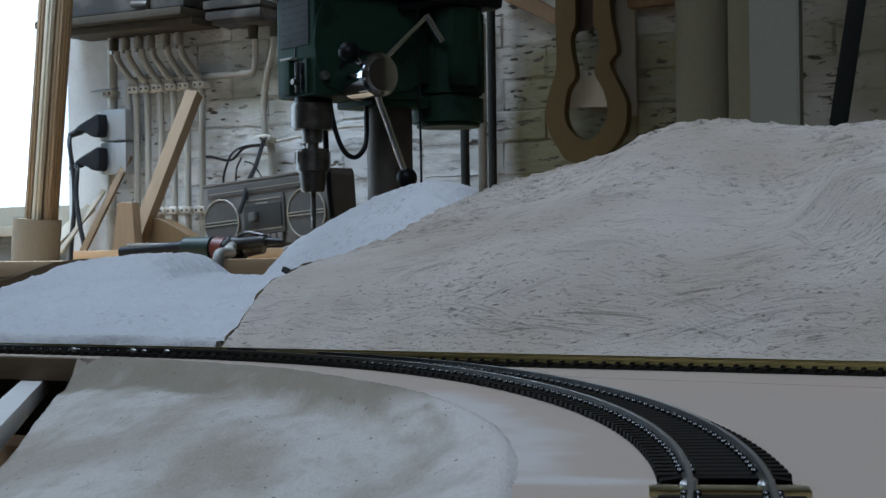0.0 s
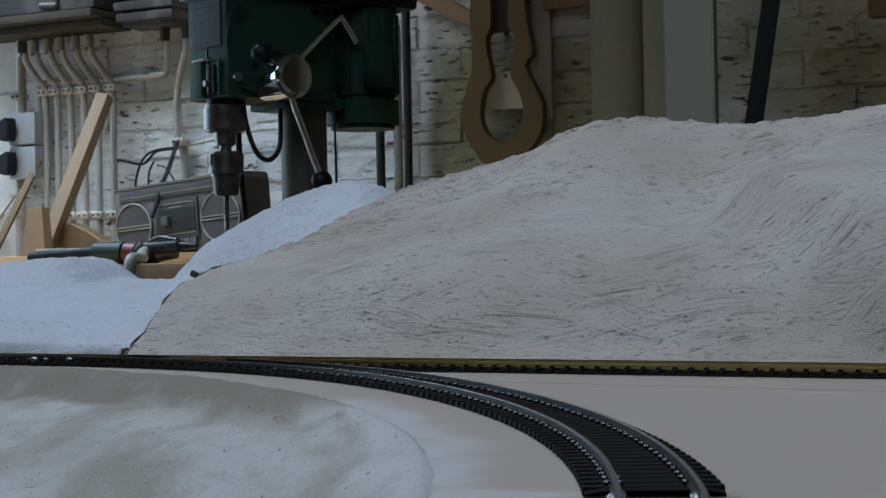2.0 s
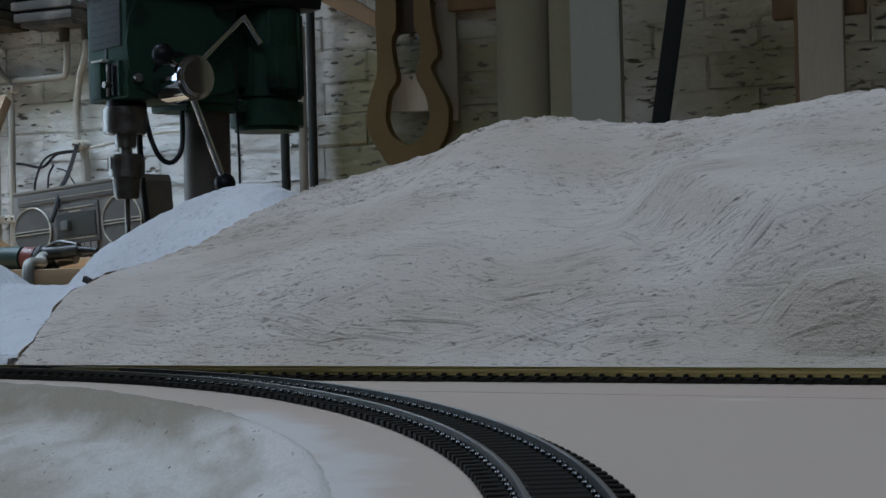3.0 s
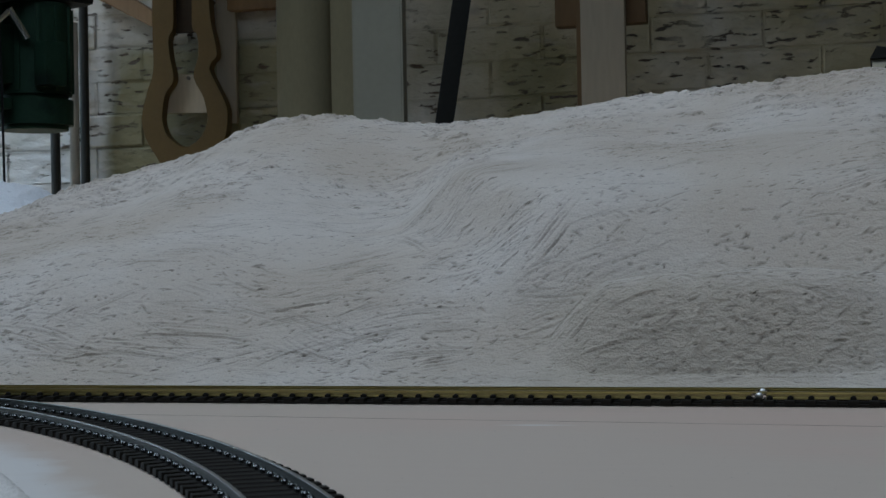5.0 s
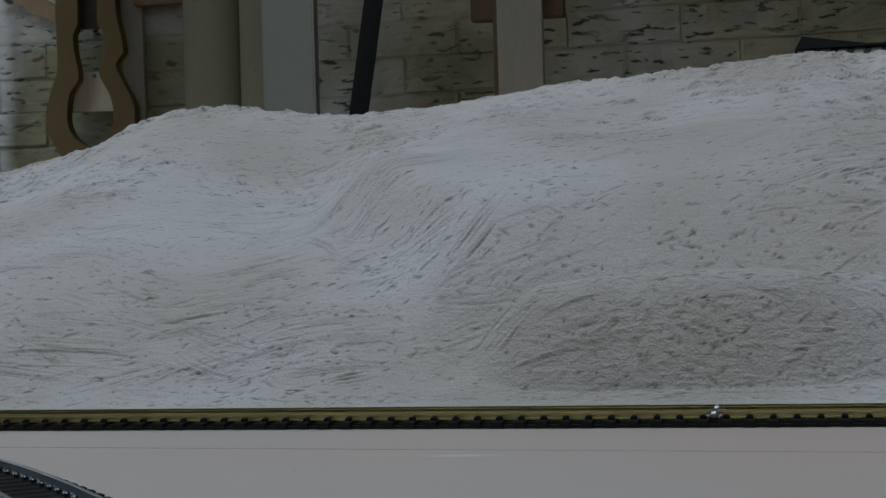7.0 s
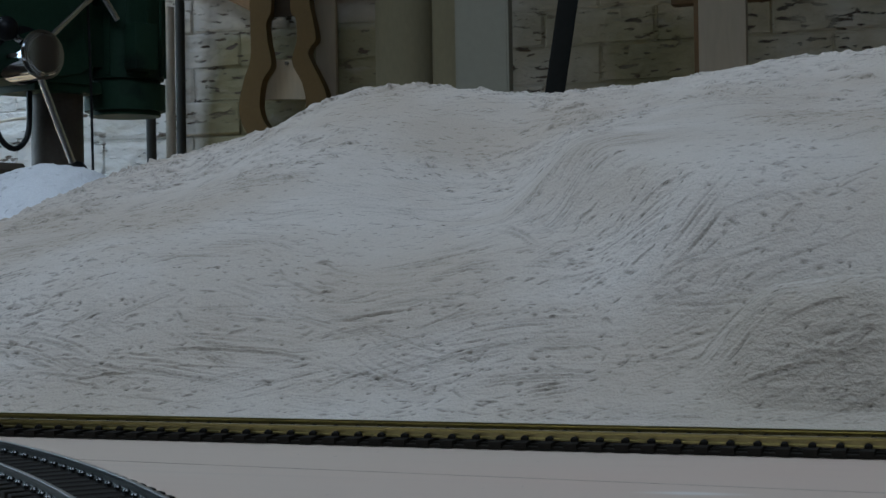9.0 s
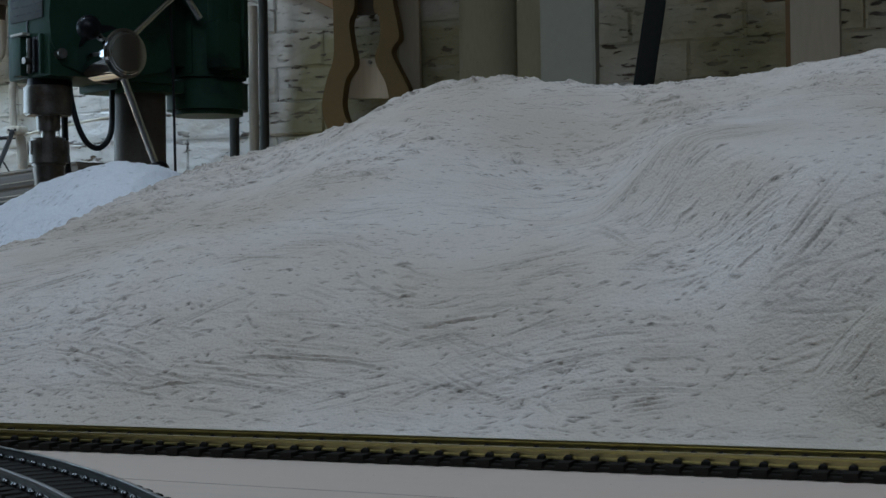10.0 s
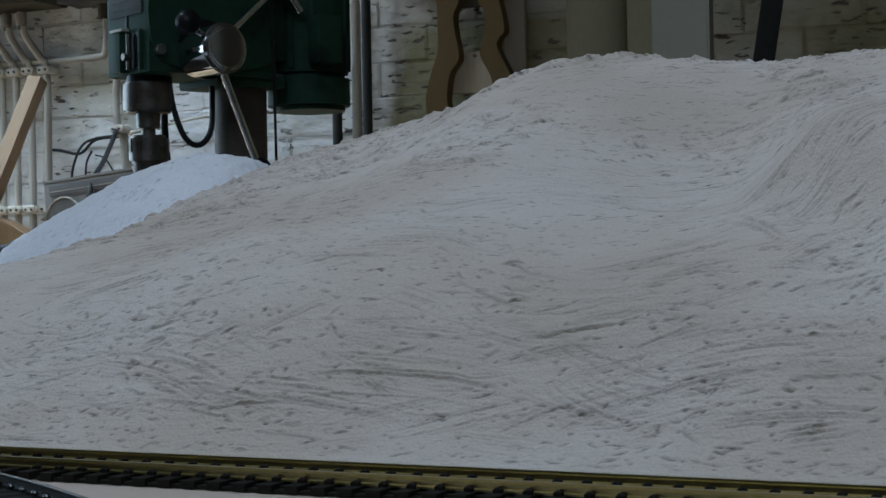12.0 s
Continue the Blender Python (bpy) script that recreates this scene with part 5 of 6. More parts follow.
def socket_outlet(z, name_label):
    t = thing("socket_outlet", (-2.800, 2.70, z), name_label, "socket", group="sockets on the wall")
    part("housing", box(-0.046, 0.044, -0.055, 0.0, -0.043, 0.042, 0.006), GREYPLASTIC, t)
    part("side_rim", box(0.012, 0.046, -0.060, -0.0555, -0.040, 0.040, 0.003), GREYPLASTIC, t)
    part("lid", box(-0.085, -0.010, -0.064, -0.0605, -0.020, 0.014, 0.003, m=Matrix.Translation((0.0, -0.012, 0.040)) @ Matrix.Rotation(radians(-72), 4, "X")), GREYPLASTIC, t, "open hinged lid")
    plug = part("plug", plate(rounded([(-0.014, 0.026), (-0.046, 0.018), (-0.075, 0.006), (-0.098, -0.006), (-0.098, -0.018), (-0.065, -0.020), (-0.040, -0.032), (-0.014, -0.030)], 3), 0.036, Matrix.Translation((0, -0.098, 0)), 0.004), BLACK, t, "black plug")
    part("plug_neck", rod((-0.128, -0.080, -0.024), (-0.092, -0.080, -0.012), 0.008, 0.012, 12), BLACK, plug)
    return t


def cable(points, r, label, mat=RUBBER, name="cable"):
    p0 = Vector(points[0])
    ob = single(name, hose([Vector(p) - p0 for p in points], r, 8, 5), mat, label, "cable", at=Matrix.Translation(p0))
    return ob


socket_outlet(0.412, "grey wall socket with an open lid and a black plug")
socket_outlet(0.323, "grey wall socket with an open lid and a black plug")
cable([(-2.930, 2.62, 0.392), (-2.915, 2.60, 0.360), (-2.902, 2.60, 0.28), (-2.900, 2.60, 0.195), (-2.910, 2.60, 0.11), (-2.915, 2.60, BENCH_Z)], 0.0065, "black power cable hanging from a wall plug")
cable([(-2.930, 2.62, 0.302), (-2.880, 2.59, 0.296), (-2.875, 2.58, 0.2275), (-2.855, 2.57, 0.15), (-2.840, 2.57, 0.09), (-2.832, 2.57, BENCH_Z)], 0.0065, "black power cable hanging from a wall plug")
cable([(-2.329, 2.68, 0.360), (-2.285, 2.60, 0.315), (-2.21, 2.47, 0.262), (-2.172, 2.39, 0.225), (-2.1625, 2.365, 0.19), (-2.166, 2.35, 0.155)], 0.0055, "black cable from the wall to the radio")
cable([(-2.53, 2.69, 0.318), (-2.50, 2.685, 0.315), (-2.44, 2.685, 0.305), (-2.40, 2.69, 0.335), (-2.33, 2.69, 0.34)], 0.0035, "thin black cable stapled to the bricks")
cable([(-2.47, 2.69, 0.22), (-2.465, 2.688, 0.27), (-2.44, 2.688, 0.32), (-2.40, 2.688, 0.338), (-2.34, 2.69, 0.342)], 0.003, "thin black cable stapled to the bricks")
cable([(-2.43, 2.69, 0.22), (-2.425, 2.688, 0.28), (-2.41, 2.69, 0.31)], 0.0025, "thin black cable stapled to the bricks")
cable([(-2.40, 2.69, 0.30), (-2.37, 2.688, 0.29), (-2.34, 2.69, 0.25), (-2.31, 2.69, 0.235)], 0.002, "thin black cable stapled to the bricks")
cable([(-2.31, 2.69, 0.345), (-2.2, 2.69, 0.36), (-2.10, 2.69, 0.372), (-2.0, 2.69, 0.375)], 0.0035, "thin pale cable along the bricks", CREAM)


# ---- leaning timber by the pipes ----
def leaning(name, a, b, wide, thick, mat, label, category, group="", face=Vector((0.25, -1, 0))):
    """A straight piece of timber from a (foot) to b (top)."""
    a, b = Vector(a), Vector(b)
    z = (b - a).normalized()
    y = (face - face.dot(z) * z).normalized()
    x = y.cross(z)
    m = Matrix((x, y, z)).transposed().to_4x4()
    m.translation = a
    return single(name, box(-wide / 2, wide / 2, -thick, 0, 0, (b - a).length, 0.003), mat, label, category, group, at=m)


leaning("plank", (-2.560, 2.41, BENCH_Z), (-2.499, 2.60, 0.484), 0.034, 0.034, RAWWOOD, "raw wooden plank leaning against the pipes", "plank", face=Vector((0.1, -1, 0)))
single("wood_offcut", plate([(-2.562, BENCH_Z), (-2.480, BENCH_Z), (-2.493, 0.19), (-2.5384, 0.191)], 0.03, Matrix.Translation((0, 2.355, 0)), 0.002), RAWWOOD,
       "pale wooden offcut standing on the workbench", "offcut")
single("wood_wedge", plate([(-2.59, BENCH_Z), (-2.36, BENCH_Z), (-2.39, 0.092), (-2.414, 0.108), (-2.4656, 0.135), (-2.505, 0.151), (-2.545, 0.158), (-2.58, 0.15)], 0.04, Matrix.Translation((0, 2.48, 0)), 0.002), OLDPINE,
       "brown curved wooden wedge on the workbench", "offcut")
leaning("batten", (-2.80, 2.50, BENCH_Z), (-2.76, 2.66, 0.33), 0.018, 0.012, OLDPINE, "thin brown batten leaning by the wall socket", "batten")
leaning("batten", (-2.905, 2.52, BENCH_Z), (-2.83, 2.64, 0.24), 0.012, 0.010, PALEPLY, "thin pale batten leaning against the wall", "batten")
leaning("batten", (-2.955, 2.50, BENCH_Z), (-2.93, 2.70, 0.20), 0.03, 0.012, PALEPLY, "thin pale batten leaning against the wall", "batten")


def moulding_bundle():
    t = thing("moulding_bundle", (-2.655, 2.20, BENCH_Z), "bundle of long wooden mouldings standing in a cardboard tube", "mouldings")
    bm = rod((-0.006, 0, 0), (0.003, 0, 0.101), 0.057, seg=32)
    bmesh.ops.delete(bm, geom=[f for f in bm.faces if len(f.verts) > 4 and f.calc_center_median().z > 0.05], context="FACES_ONLY")
    rod((-0.006, 0, 0.004), (0.003, 0, 0.1005), 0.052, seg=32, bm=bm)
    part("tube", bm, BACKLIT_CARD, t, "brown cardboard tube")
    for x, y, w, mt, lean in ((-0.034, 0.012, 0.022, PALEPLY, 0.060), (-0.018, -0.018, 0.018, RAWWOOD, 0.064), (-0.004, 0.012, 0.014, OLDPINE, 0.066), (0.008, -0.020, 0.020, PALEPLY, 0.066), (0.024, 0.0, 0.018, RAWWOOD, 0.066), (0.037, 0.012, 0.012, OLDPINE, 0.066)):
        m = Matrix.Translation((x, y, 0.006)) @ Matrix.Rotation(math.atan2(lean, 0.62), 4, "Y")
        strip = part("moulding", box(-w / 2, w / 2, -0.006, 0.006, 0, 1.02, 0.002, m=m), mt, t)
        part("bead", box(-w * 0.2, w * 0.2, -0.010, -0.006, 0, 1.02, 0.0015, m=m), mt, strip)


moulding_bundle()


# ---- workbench along the wall ----
def workbench():
    t = thing("workbench", (-1.7, 2.2, FLOOR_Z), "long wooden workbench against the brick wall", "workbench")
    top = BENCH_Z - FLOOR_Z
    for k in range(4):
        y0 = -0.48 + 0.245 * k
        part("board", box(-1.55, 1.65, y0, y0 + 0.242, top - 0.032, top, 0.004), PINE, t)
    for x in (-1.45, 0.0, 1.55):
        for y in (-0.42, 0.42):
            part("leg", box(x - 0.035, x + 0.035, y - 0.035, y + 0.035, 0, top - 0.10, 0.004), PINE, t)
    for y in (-0.42, 0.42):
        part("rail", box(-1.5, 1.6, y - 0.02, y + 0.02, top - 0.10, top - 0.032, 0.003), PINE, t)


workbench()
single("beam", box(-2.45, -1.70, 2.10, 2.24, BENCH_Z, BENCH_Z + 0.022, 0.003), PINE, "pale wooden board lying on the workbench", "board")
single("wood_offcut", box(-1.985, -1.925, 2.35, 2.47, BENCH_Z + 0.0125, BENCH_Z + 0.036, 0.002), RAWWOOD, "small wooden offcut propping up the radio", "offcut")
single("shelf_board", box(-2.56, -1.80, 2.30, 2.60, BENCH_Z, BENCH_Z + 0.012, 0.003), OLDPINE, "brown board lying under the radio", "board")


# ---- radio ----
def radio():
    t = thing("radio", (-2.147, 2.42, BENCH_Z + 0.032), "dusty grey portable radio cassette player with two round speakers", "radio", turn=-7)
    t.matrix_basis = pose(-2.098, 2.42, BENCH_Z + 0.027, 0, -4.2, -7)
    part("body", box(-0.196, 0.196, -0.05, 0.05, 0.0, 0.160, 0.008), RADIO, t)
    part("top_strip", box(-0.194, 0.194, -0.052, 0.046, 0.157, 0.163, 0.002), RADIO, t)
    part("tuner_panel", box(-0.176, 0.180, -0.0535, -0.0505, 0.128, 0.150, 0.001), GRILLE, t)
    part("tuner_line", box(-0.170, 0.174, -0.0545, -0.0536, 0.1365, 0.138), TRIM, t, "pale tuner line", smooth=False)
    for x in (-0.134, 0.134):
        s = part("speaker", rod((x, -0.056, 0.066), (x, -0.049, 0.066), 0.056, seg=40), GRILLE, t, "round dusty speaker grille")
        ring = [Vector((x + 0.0565 * math.cos(a), -0.0565, 0.066 + 0.0565 * math.sin(a))) for a in np.linspace(0, 2 * math.pi, 49)]
        part("speaker_ring", hose(ring, 0.0021, 6, 1), TRIM, s, "pale ring")
        for dz in (-0.0035, 0.0035):
            part("speaker_bar", box(x - 0.055, x + 0.055, -0.0585, -0.0555, 0.066 + dz - 0.0012, 0.066 + dz + 0.0012), TRIM, s, "pale bar", smooth=False)
    deck = part("cassette_deck", box(-0.067, 0.067, -0.056, -0.0495, 0.030, 0.120, 0.003), GRILLE, t, "dark cassette deck")
    part("deck_window", box(-0.058, 0.060, -0.0585, -0.0562, 0.044, 0.098, 0.001), SLATE, deck, "dark cassette window")
    part("deck_inscription", box(-0.018, 0.018, -0.0575, -0.0562, 0.1005, 0.1025), TRIM, deck, "tiny worn print bar", smooth=False)
    part("deck_trim", box(-0.056, 0.058, -0.0575, -0.0562, 0.109, 0.111), TRIM, deck, smooth=False)
    part("deck_trim", box(-0.056, 0.058, -0.0575, -0.0562, 0.039, 0.041), TRIM, deck, smooth=False)
    for k in range(6):
        part("key", box(-0.058 + 0.020 * k, -0.041 + 0.020 * k, -0.058, -0.0495, 0.012, 0.028, 0.002), RADIO, t)
    part("power_plug", box(-0.034, -0.012, -0.072, -0.057, 0.060, 0.082, 0.005), DIAL, t, "grey power connector")
    part("side_panel", box(0.1963, 0.1985, -0.045, 0.045, 0.01, 0.148, 0.001), GRILLE, t)


radio()


# ---- hand tool and hose on the bench ----
def grinder():
    t = thing("power_tool", (-2.005, 1.98, BENCH_Z + 0.014), "dark green and black straight grinder lying on the workbench", "power tool", turn=4)
    part("grip", rod((-0.19, 0, 0.002), (-0.02, 0, 0.010), 0.012, 0.015, 20, bevel=0.003), BLACK, t)
    part("switch", box(-0.17, -0.05, -0.008, 0.008, 0.015, 0.021, 0.003), GREYPLASTIC, t)
    part("motor_housing", rod((-0.03, 0, 0.010), (0.05, 0, 0.008), 0.022, 0.024, 24, bevel=0.006), TOOLGREEN, t, "dark green motor housing")
    part("label_ring", rod((0.050, 0, 0.008), (0.075, 0, 0.006), 0.0238, 0.0232, 24), REDBAND, t, "dull red band")
    part("nose", rod((0.075, 0, 0.006), (0.125, 0, 0.004), 0.022, 0.018, 24, bevel=0.003), BLACK, t)
    part("collar", rod((0.125, 0, 0.004), (0.165, 0, 0.008), 0.015, 0.013, 16), STEEL, t)


grinder()


def air_gun():
    t = thing("air_gun", (-1.860, 1.97, BENCH_Z), "metal air blow gun with a grey-white hose on the workbench", "air gun")
    part("barrel", rod((-0.045, 0, 0.030), (0.045, 0.0, 0.036), 0.014, 0.012, 16, bevel=0.002), DARKSTEEL, t)
    part("nozzle", rod((0.033, 0, 0.036), (0.085, 0.0, 0.033), 0.008, 0.005, 12), BLACK, t)
    part("trigger", hose([(-0.03, -0.004, 0.042), (0.0, -0.006, 0.052), (0.04, -0.004, 0.046)], 0.004, 6), DARKSTEEL, t)
    part("clamp", rod((-0.050, -0.006, 0.022), (-0.036, -0.002, 0.036), 0.015, seg=16), DARKSTEEL, t)
    part("hose", hose([(-0.035, -0.006, 0.026), (-0.012, -0.05, 0.018), (0.045, -0.12, 0.012), (0.105, -0.21, 0.0108), (0.124, -0.262, 0.006), (0.130, -0.272, -0.04), (0.131, -0.274, -0.14)], 0.0105, 12), HOSE, t, "grey-white rubber hose")
    part("fitting", rod((0.07, 0.03, 0.012), (0.10, 0.03, 0.018), 0.012, seg=14, bevel=0.002), HOSE, t)


air_gun()


# ---- pillar drill ----
def pillar_drill():
    """Local x runs from the front of the head to the motor behind, y to the far side."""
    t = thing("pillar_drill", (-1.499, 1.620, BENCH_Z), "dark green pillar drill with a chrome feed handle on the workbench", "drill", turn=66.3)
    h = -BENCH_Z
    base = part("base", box(0.08, 0.36, -0.10, 0.12, 0.0, 0.022, 0.006), GREEN, t)
    part("column", rod((0.197, 0, 0.02), (0.197, 0, 0.44), 0.0410, seg=40), COLUMN, t, "oiled steel column")
    part("column_collar", rod((0.197, 0, 0.02), (0.197, 0, 0.050), 0.054, 0.048, 32, bevel=0.004), GREEN, t)
    part("head", box(0.0, 0.225, -0.0625, 0.0625, 0.327 + h, 0.66 + h, 0.010), GREEN, t)
    part("side_cover", plate(rounded([(0.018, 0.345), (0.018, 0.492), (0.165, 0.494), (0.196, 0.47), (0.205, 0.40), (0.20, 0.345)], 4), 0.004, Matrix.Translation((0, -0.0662, h)), 0.001), GREEN, t, "raised green side casting")
    part("head_skirt", box(0.12, 0.245, -0.056, 0.056, 0.315 + h, 0.335 + h, 0.006), GREEN, t)
    part("belt_cover", box(-0.01, 0.40, -0.085, 0.085, 0.50 + h, 0.64 + h, 0.02), BLACK, t, "black belt cover")
    part("motor", rod((0.318, -0.015, 0.286 + h), (0.318, -0.015, 0.345 + h), 0.066, seg=36, bevel=0.008), GREEN, t, "green motor end bell")
    body = part("motor_body", rod((0.318, -0.015, 0.345 + h), (0.318, -0.015, 0.50 + h), 0.064, seg=36), GREEN, t)
    for k in range(12):
        a = 2 * math.pi * k / 12
        c = Vector((0.318 + 0.064 * math.cos(a), -0.015 + 0.064 * math.sin(a), 0))
        part("cooling_rib", box(-0.004, 0.004, -0.004, 0.004, 0.35 + h, 0.495 + h, 0.001, m=Matrix.Translation(c) @ Matrix.Rotation(a, 4, "Z")), GREEN, body)
    part("junction_box", box(0.275, 0.32, -0.105, -0.072, 0.355 + h, 0.43 + h, 0.006), GREEN, t)
    part("motor_bracket", box(0.20, 0.30, -0.04, 0.04, 0.36 + h, 0.46 + h, 0.006), GREEN, t)
    p = part("speed_plate", box(-0.0025, -0.0003, -0.046, 0.048, 0.415 + h, 0.53 + h, 0.001), DIAL, t, "grey speed chart plate")
    for row in range(8):
        for c in range(4):
            y0 = -0.040 + 0.0215 * c
            part("chart_line", box(-0.0031, -0.0026, y0, y0 + 0.012 + 0.003 * ((row + c) % 3), 0.424 + 0.012 * row + h, 0.4262 + 0.012 * row + h), CHARTINK, p, smooth=False)
    lat = part("depth_stop", box(-0.013, 0.0, 0.000, 0.026, 0.331 + h, 0.391 + h, 0.003), GREEN, t)
    part("stop_cap", box(-0.0145, -0.002, -0.010, 0.027, 0.3915 + h, 0.3955 + h, 0.001), CREAM, lat, "dusty cream cap")
    # a thin black box paints the shade of the recessed slot
    part("stop_slot", box(-0.0016, -0.0003, -0.040, -0.004, 0.336 + h, 0.389 + h), BLACK, t, "black patch painting the shade of a slot", smooth=False)
    part("stop_frame", box(-0.006, 0.0, -0.046, -0.041, 0.332 + h, 0.391 + h, 0.0015), GREEN, t)
    part("stop_rod", rod((-0.008, -0.017, 0.334 + h), (-0.008, -0.017, 0.386 + h), 0.0035, seg=12), STEEL, lat)
    part("stop_screw", rod((-0.018, -0.018, 0.352 + h), (-0.006, -0.018, 0.352 + h), 0.0055, seg=12), STEEL, lat)
    part("seam", box(-0.0018, -0.0002, -0.002, 0.002, 0.394 + h, 0.415 + h), BLACK, t, smooth=False)
    q = part("quill_collar", rod((0.033, 0, 0.273 + h), (0.033, 0, 0.318 + h), 0.0365, seg=32, bevel=0.003), STEEL, t, "worn steel quill")
    part("quill_ring", rod((0.033, 0, 0.318 + h), (0.033, 0, 0.330 + h), 0.031, seg=32), BLACK, t)
    sp = part("spindle", rod((0.033, 0, 0.250 + h), (0.033, 0, 0.274 + h), 0.0175, 0.0185, 24, bevel=0.002), STEEL, t)
    part("spindle_neck", rod((0.033, 0, 0.236 + h), (0.033, 0, 0.251 + h), 0.0105, seg=24), STEEL, sp)
    c = part("chuck", rod((0.033, 0, 0.197 + h), (0.033, 0, 0.239 + h), 0.0295, seg=32, bevel=0.004), STEEL, t, "dark drill chuck")
    part("chuck_sleeve", rod((0.033, 0, 0.164 + h), (0.033, 0, 0.197 + h), 0.0205, 0.0245, 32, bevel=0.002), STEEL, c)
    for k in range(10):
        a = 2 * math.pi * k / 10
        part("knurl", box(-0.0015, 0.0015, -0.0015, 0.0015, 0.214 + h, 0.234 + h, m=Matrix.Translation((0.033 + 0.0295 * math.cos(a), 0.0295 * math.sin(a), 0)) @ Matrix.Rotation(a, 4, "Z")), STEEL, c, smooth=False)
    b = part("drill_bit", rod((0.033, 0, 0.118 + h), (0.033, 0, 0.165 + h), 0.0045, seg=14), STEEL, t)
    for s in (-1, 1):
        part("cutter", box(0.033 + s * 0.003 - 0.003, 0.033 + s * 0.003 + 0.003, s * 0.004 - 0.003, s * 0.004 + 0.003, 0.101 + h, 0.120 + h, 0.001), STEEL, b)
    # feed handle on the near side
    hub = Vector((0.090, -0.0625, 0.364 + h))
    hb = part("feed_hub", rod(hub + Vector((-0.010, 0.0, -0.006)), hub + Vector((-0.010, -0.082, -0.006)), 0.036, 0.0375, 40, bevel=0.004), CHROME, t, "chrome feed hub")
    part("hub_cap", rod(hub + Vector((-0.010, -0.081, -0.006)), hub + Vector((-0.010, -0.086, -0.006)), 0.0335, 0.030, 40, bevel=0.002), CHROME, hb)
    part("depth_ring", rod(hub + Vector((0, 0.004, 0)), hub + Vector((0, -0.014, 0)), 0.044, seg=36), BLACK, t)
    part("lock_screw", rod(hub + Vector((-0.075, 0.004, -0.004)), hub + Vector((-0.075, -0.012, -0.004)), 0.008, seg=10), STEEL, t)
    for tip, kr in ((Vector((0.085, -0.020, -0.176)), 0.0185), (Vector((-0.060, -0.060, 0.030)), 0.0185), (Vector((0.136, -0.012, 0.112)), 0.0)):
        start = hub + Vector((0, -0.030, 0)) + tip.normalized() * 0.022
        arm = part("feed_arm", rod(start, hub + tip, 0.0058, 0.0058, 18), BRIGHT, t, "chrome feed arm")
        if kr:
            part("knob", ball(hub + tip, kr, None, (1, 1, 1), 22), BLACK, arm, "black ball knob")
    m = hub + Vector((0.148, -0.014, 0.094))
    part("tommy_bar", rod(m + Vector((-0.014, 0, 0.022)), m + Vector((0.022, 0, -0.024)), 0.0065, seg=14), BRIGHT, t)
    part("belt_lever", rod((0.17, -0.075, 0.485 + h), (0.30, -0.072, 0.515 + h), 0.007, seg=12), BLACK, t)
    part("pull_wire", hose([(0.205, -0.075, 0.49 + h), (0.206, -0.080, 0.35 + h), (0.207, -0.082, 0.16 + h), (0.2075, -0.082, 0.0)], 0.0022, 6), RUBBER, t, "thin dark wire")
    part("motor_lead", hose([(0.062, -0.01, 0.335 + h), (0.065, -0.02, 0.28 + h), (0.078, -0.03, 0.236 + h), (0.100, -0.035, 0.225 + h), (0.121, -0.035, 0.25 + h), (0.127, -0.03, 0.31 + h), (0.127, -0.03, 0.335 + h)], 0.0044, 8), RUBBER, t, "looped grey cable")
    part("lamp_lead", hose([(0.070, 0.01, 0.335 + h), (0.073, 0.02, 0.26 + h), (0.085, 0.03, 0.18 + h), (0.10, 0.04, 0.10 + h), (0.10, 0.04, 0.055 + h)], 0.0052, 8), RUBBER, t)


pillar_drill()


# ---- rods and pipes beyond the drill ----
conduit([(-1.661, 2.66, CEIL_Z - 0.02), (-1.661, 2.66, 0.9), (-1.662, 2.66, BENCH_Z)], 0.0105, "grey steel rod standing against the brick wall", mat=SLATE)
conduit([(-1.735, 2.66, 0.50), (-1.735, 2.66, 0.3), (-1.733, 2.66, BENCH_Z)], 0.011, "grey steel rod standing against the brick wall", mat=SLATE)
conduit([(-1.706, 2.695, 0.60), (-1.706, 2.695, 0.3), (-1.706, 2.695, BENCH_Z)], 0.011, "cream painted conduit pipe on the brick wall")


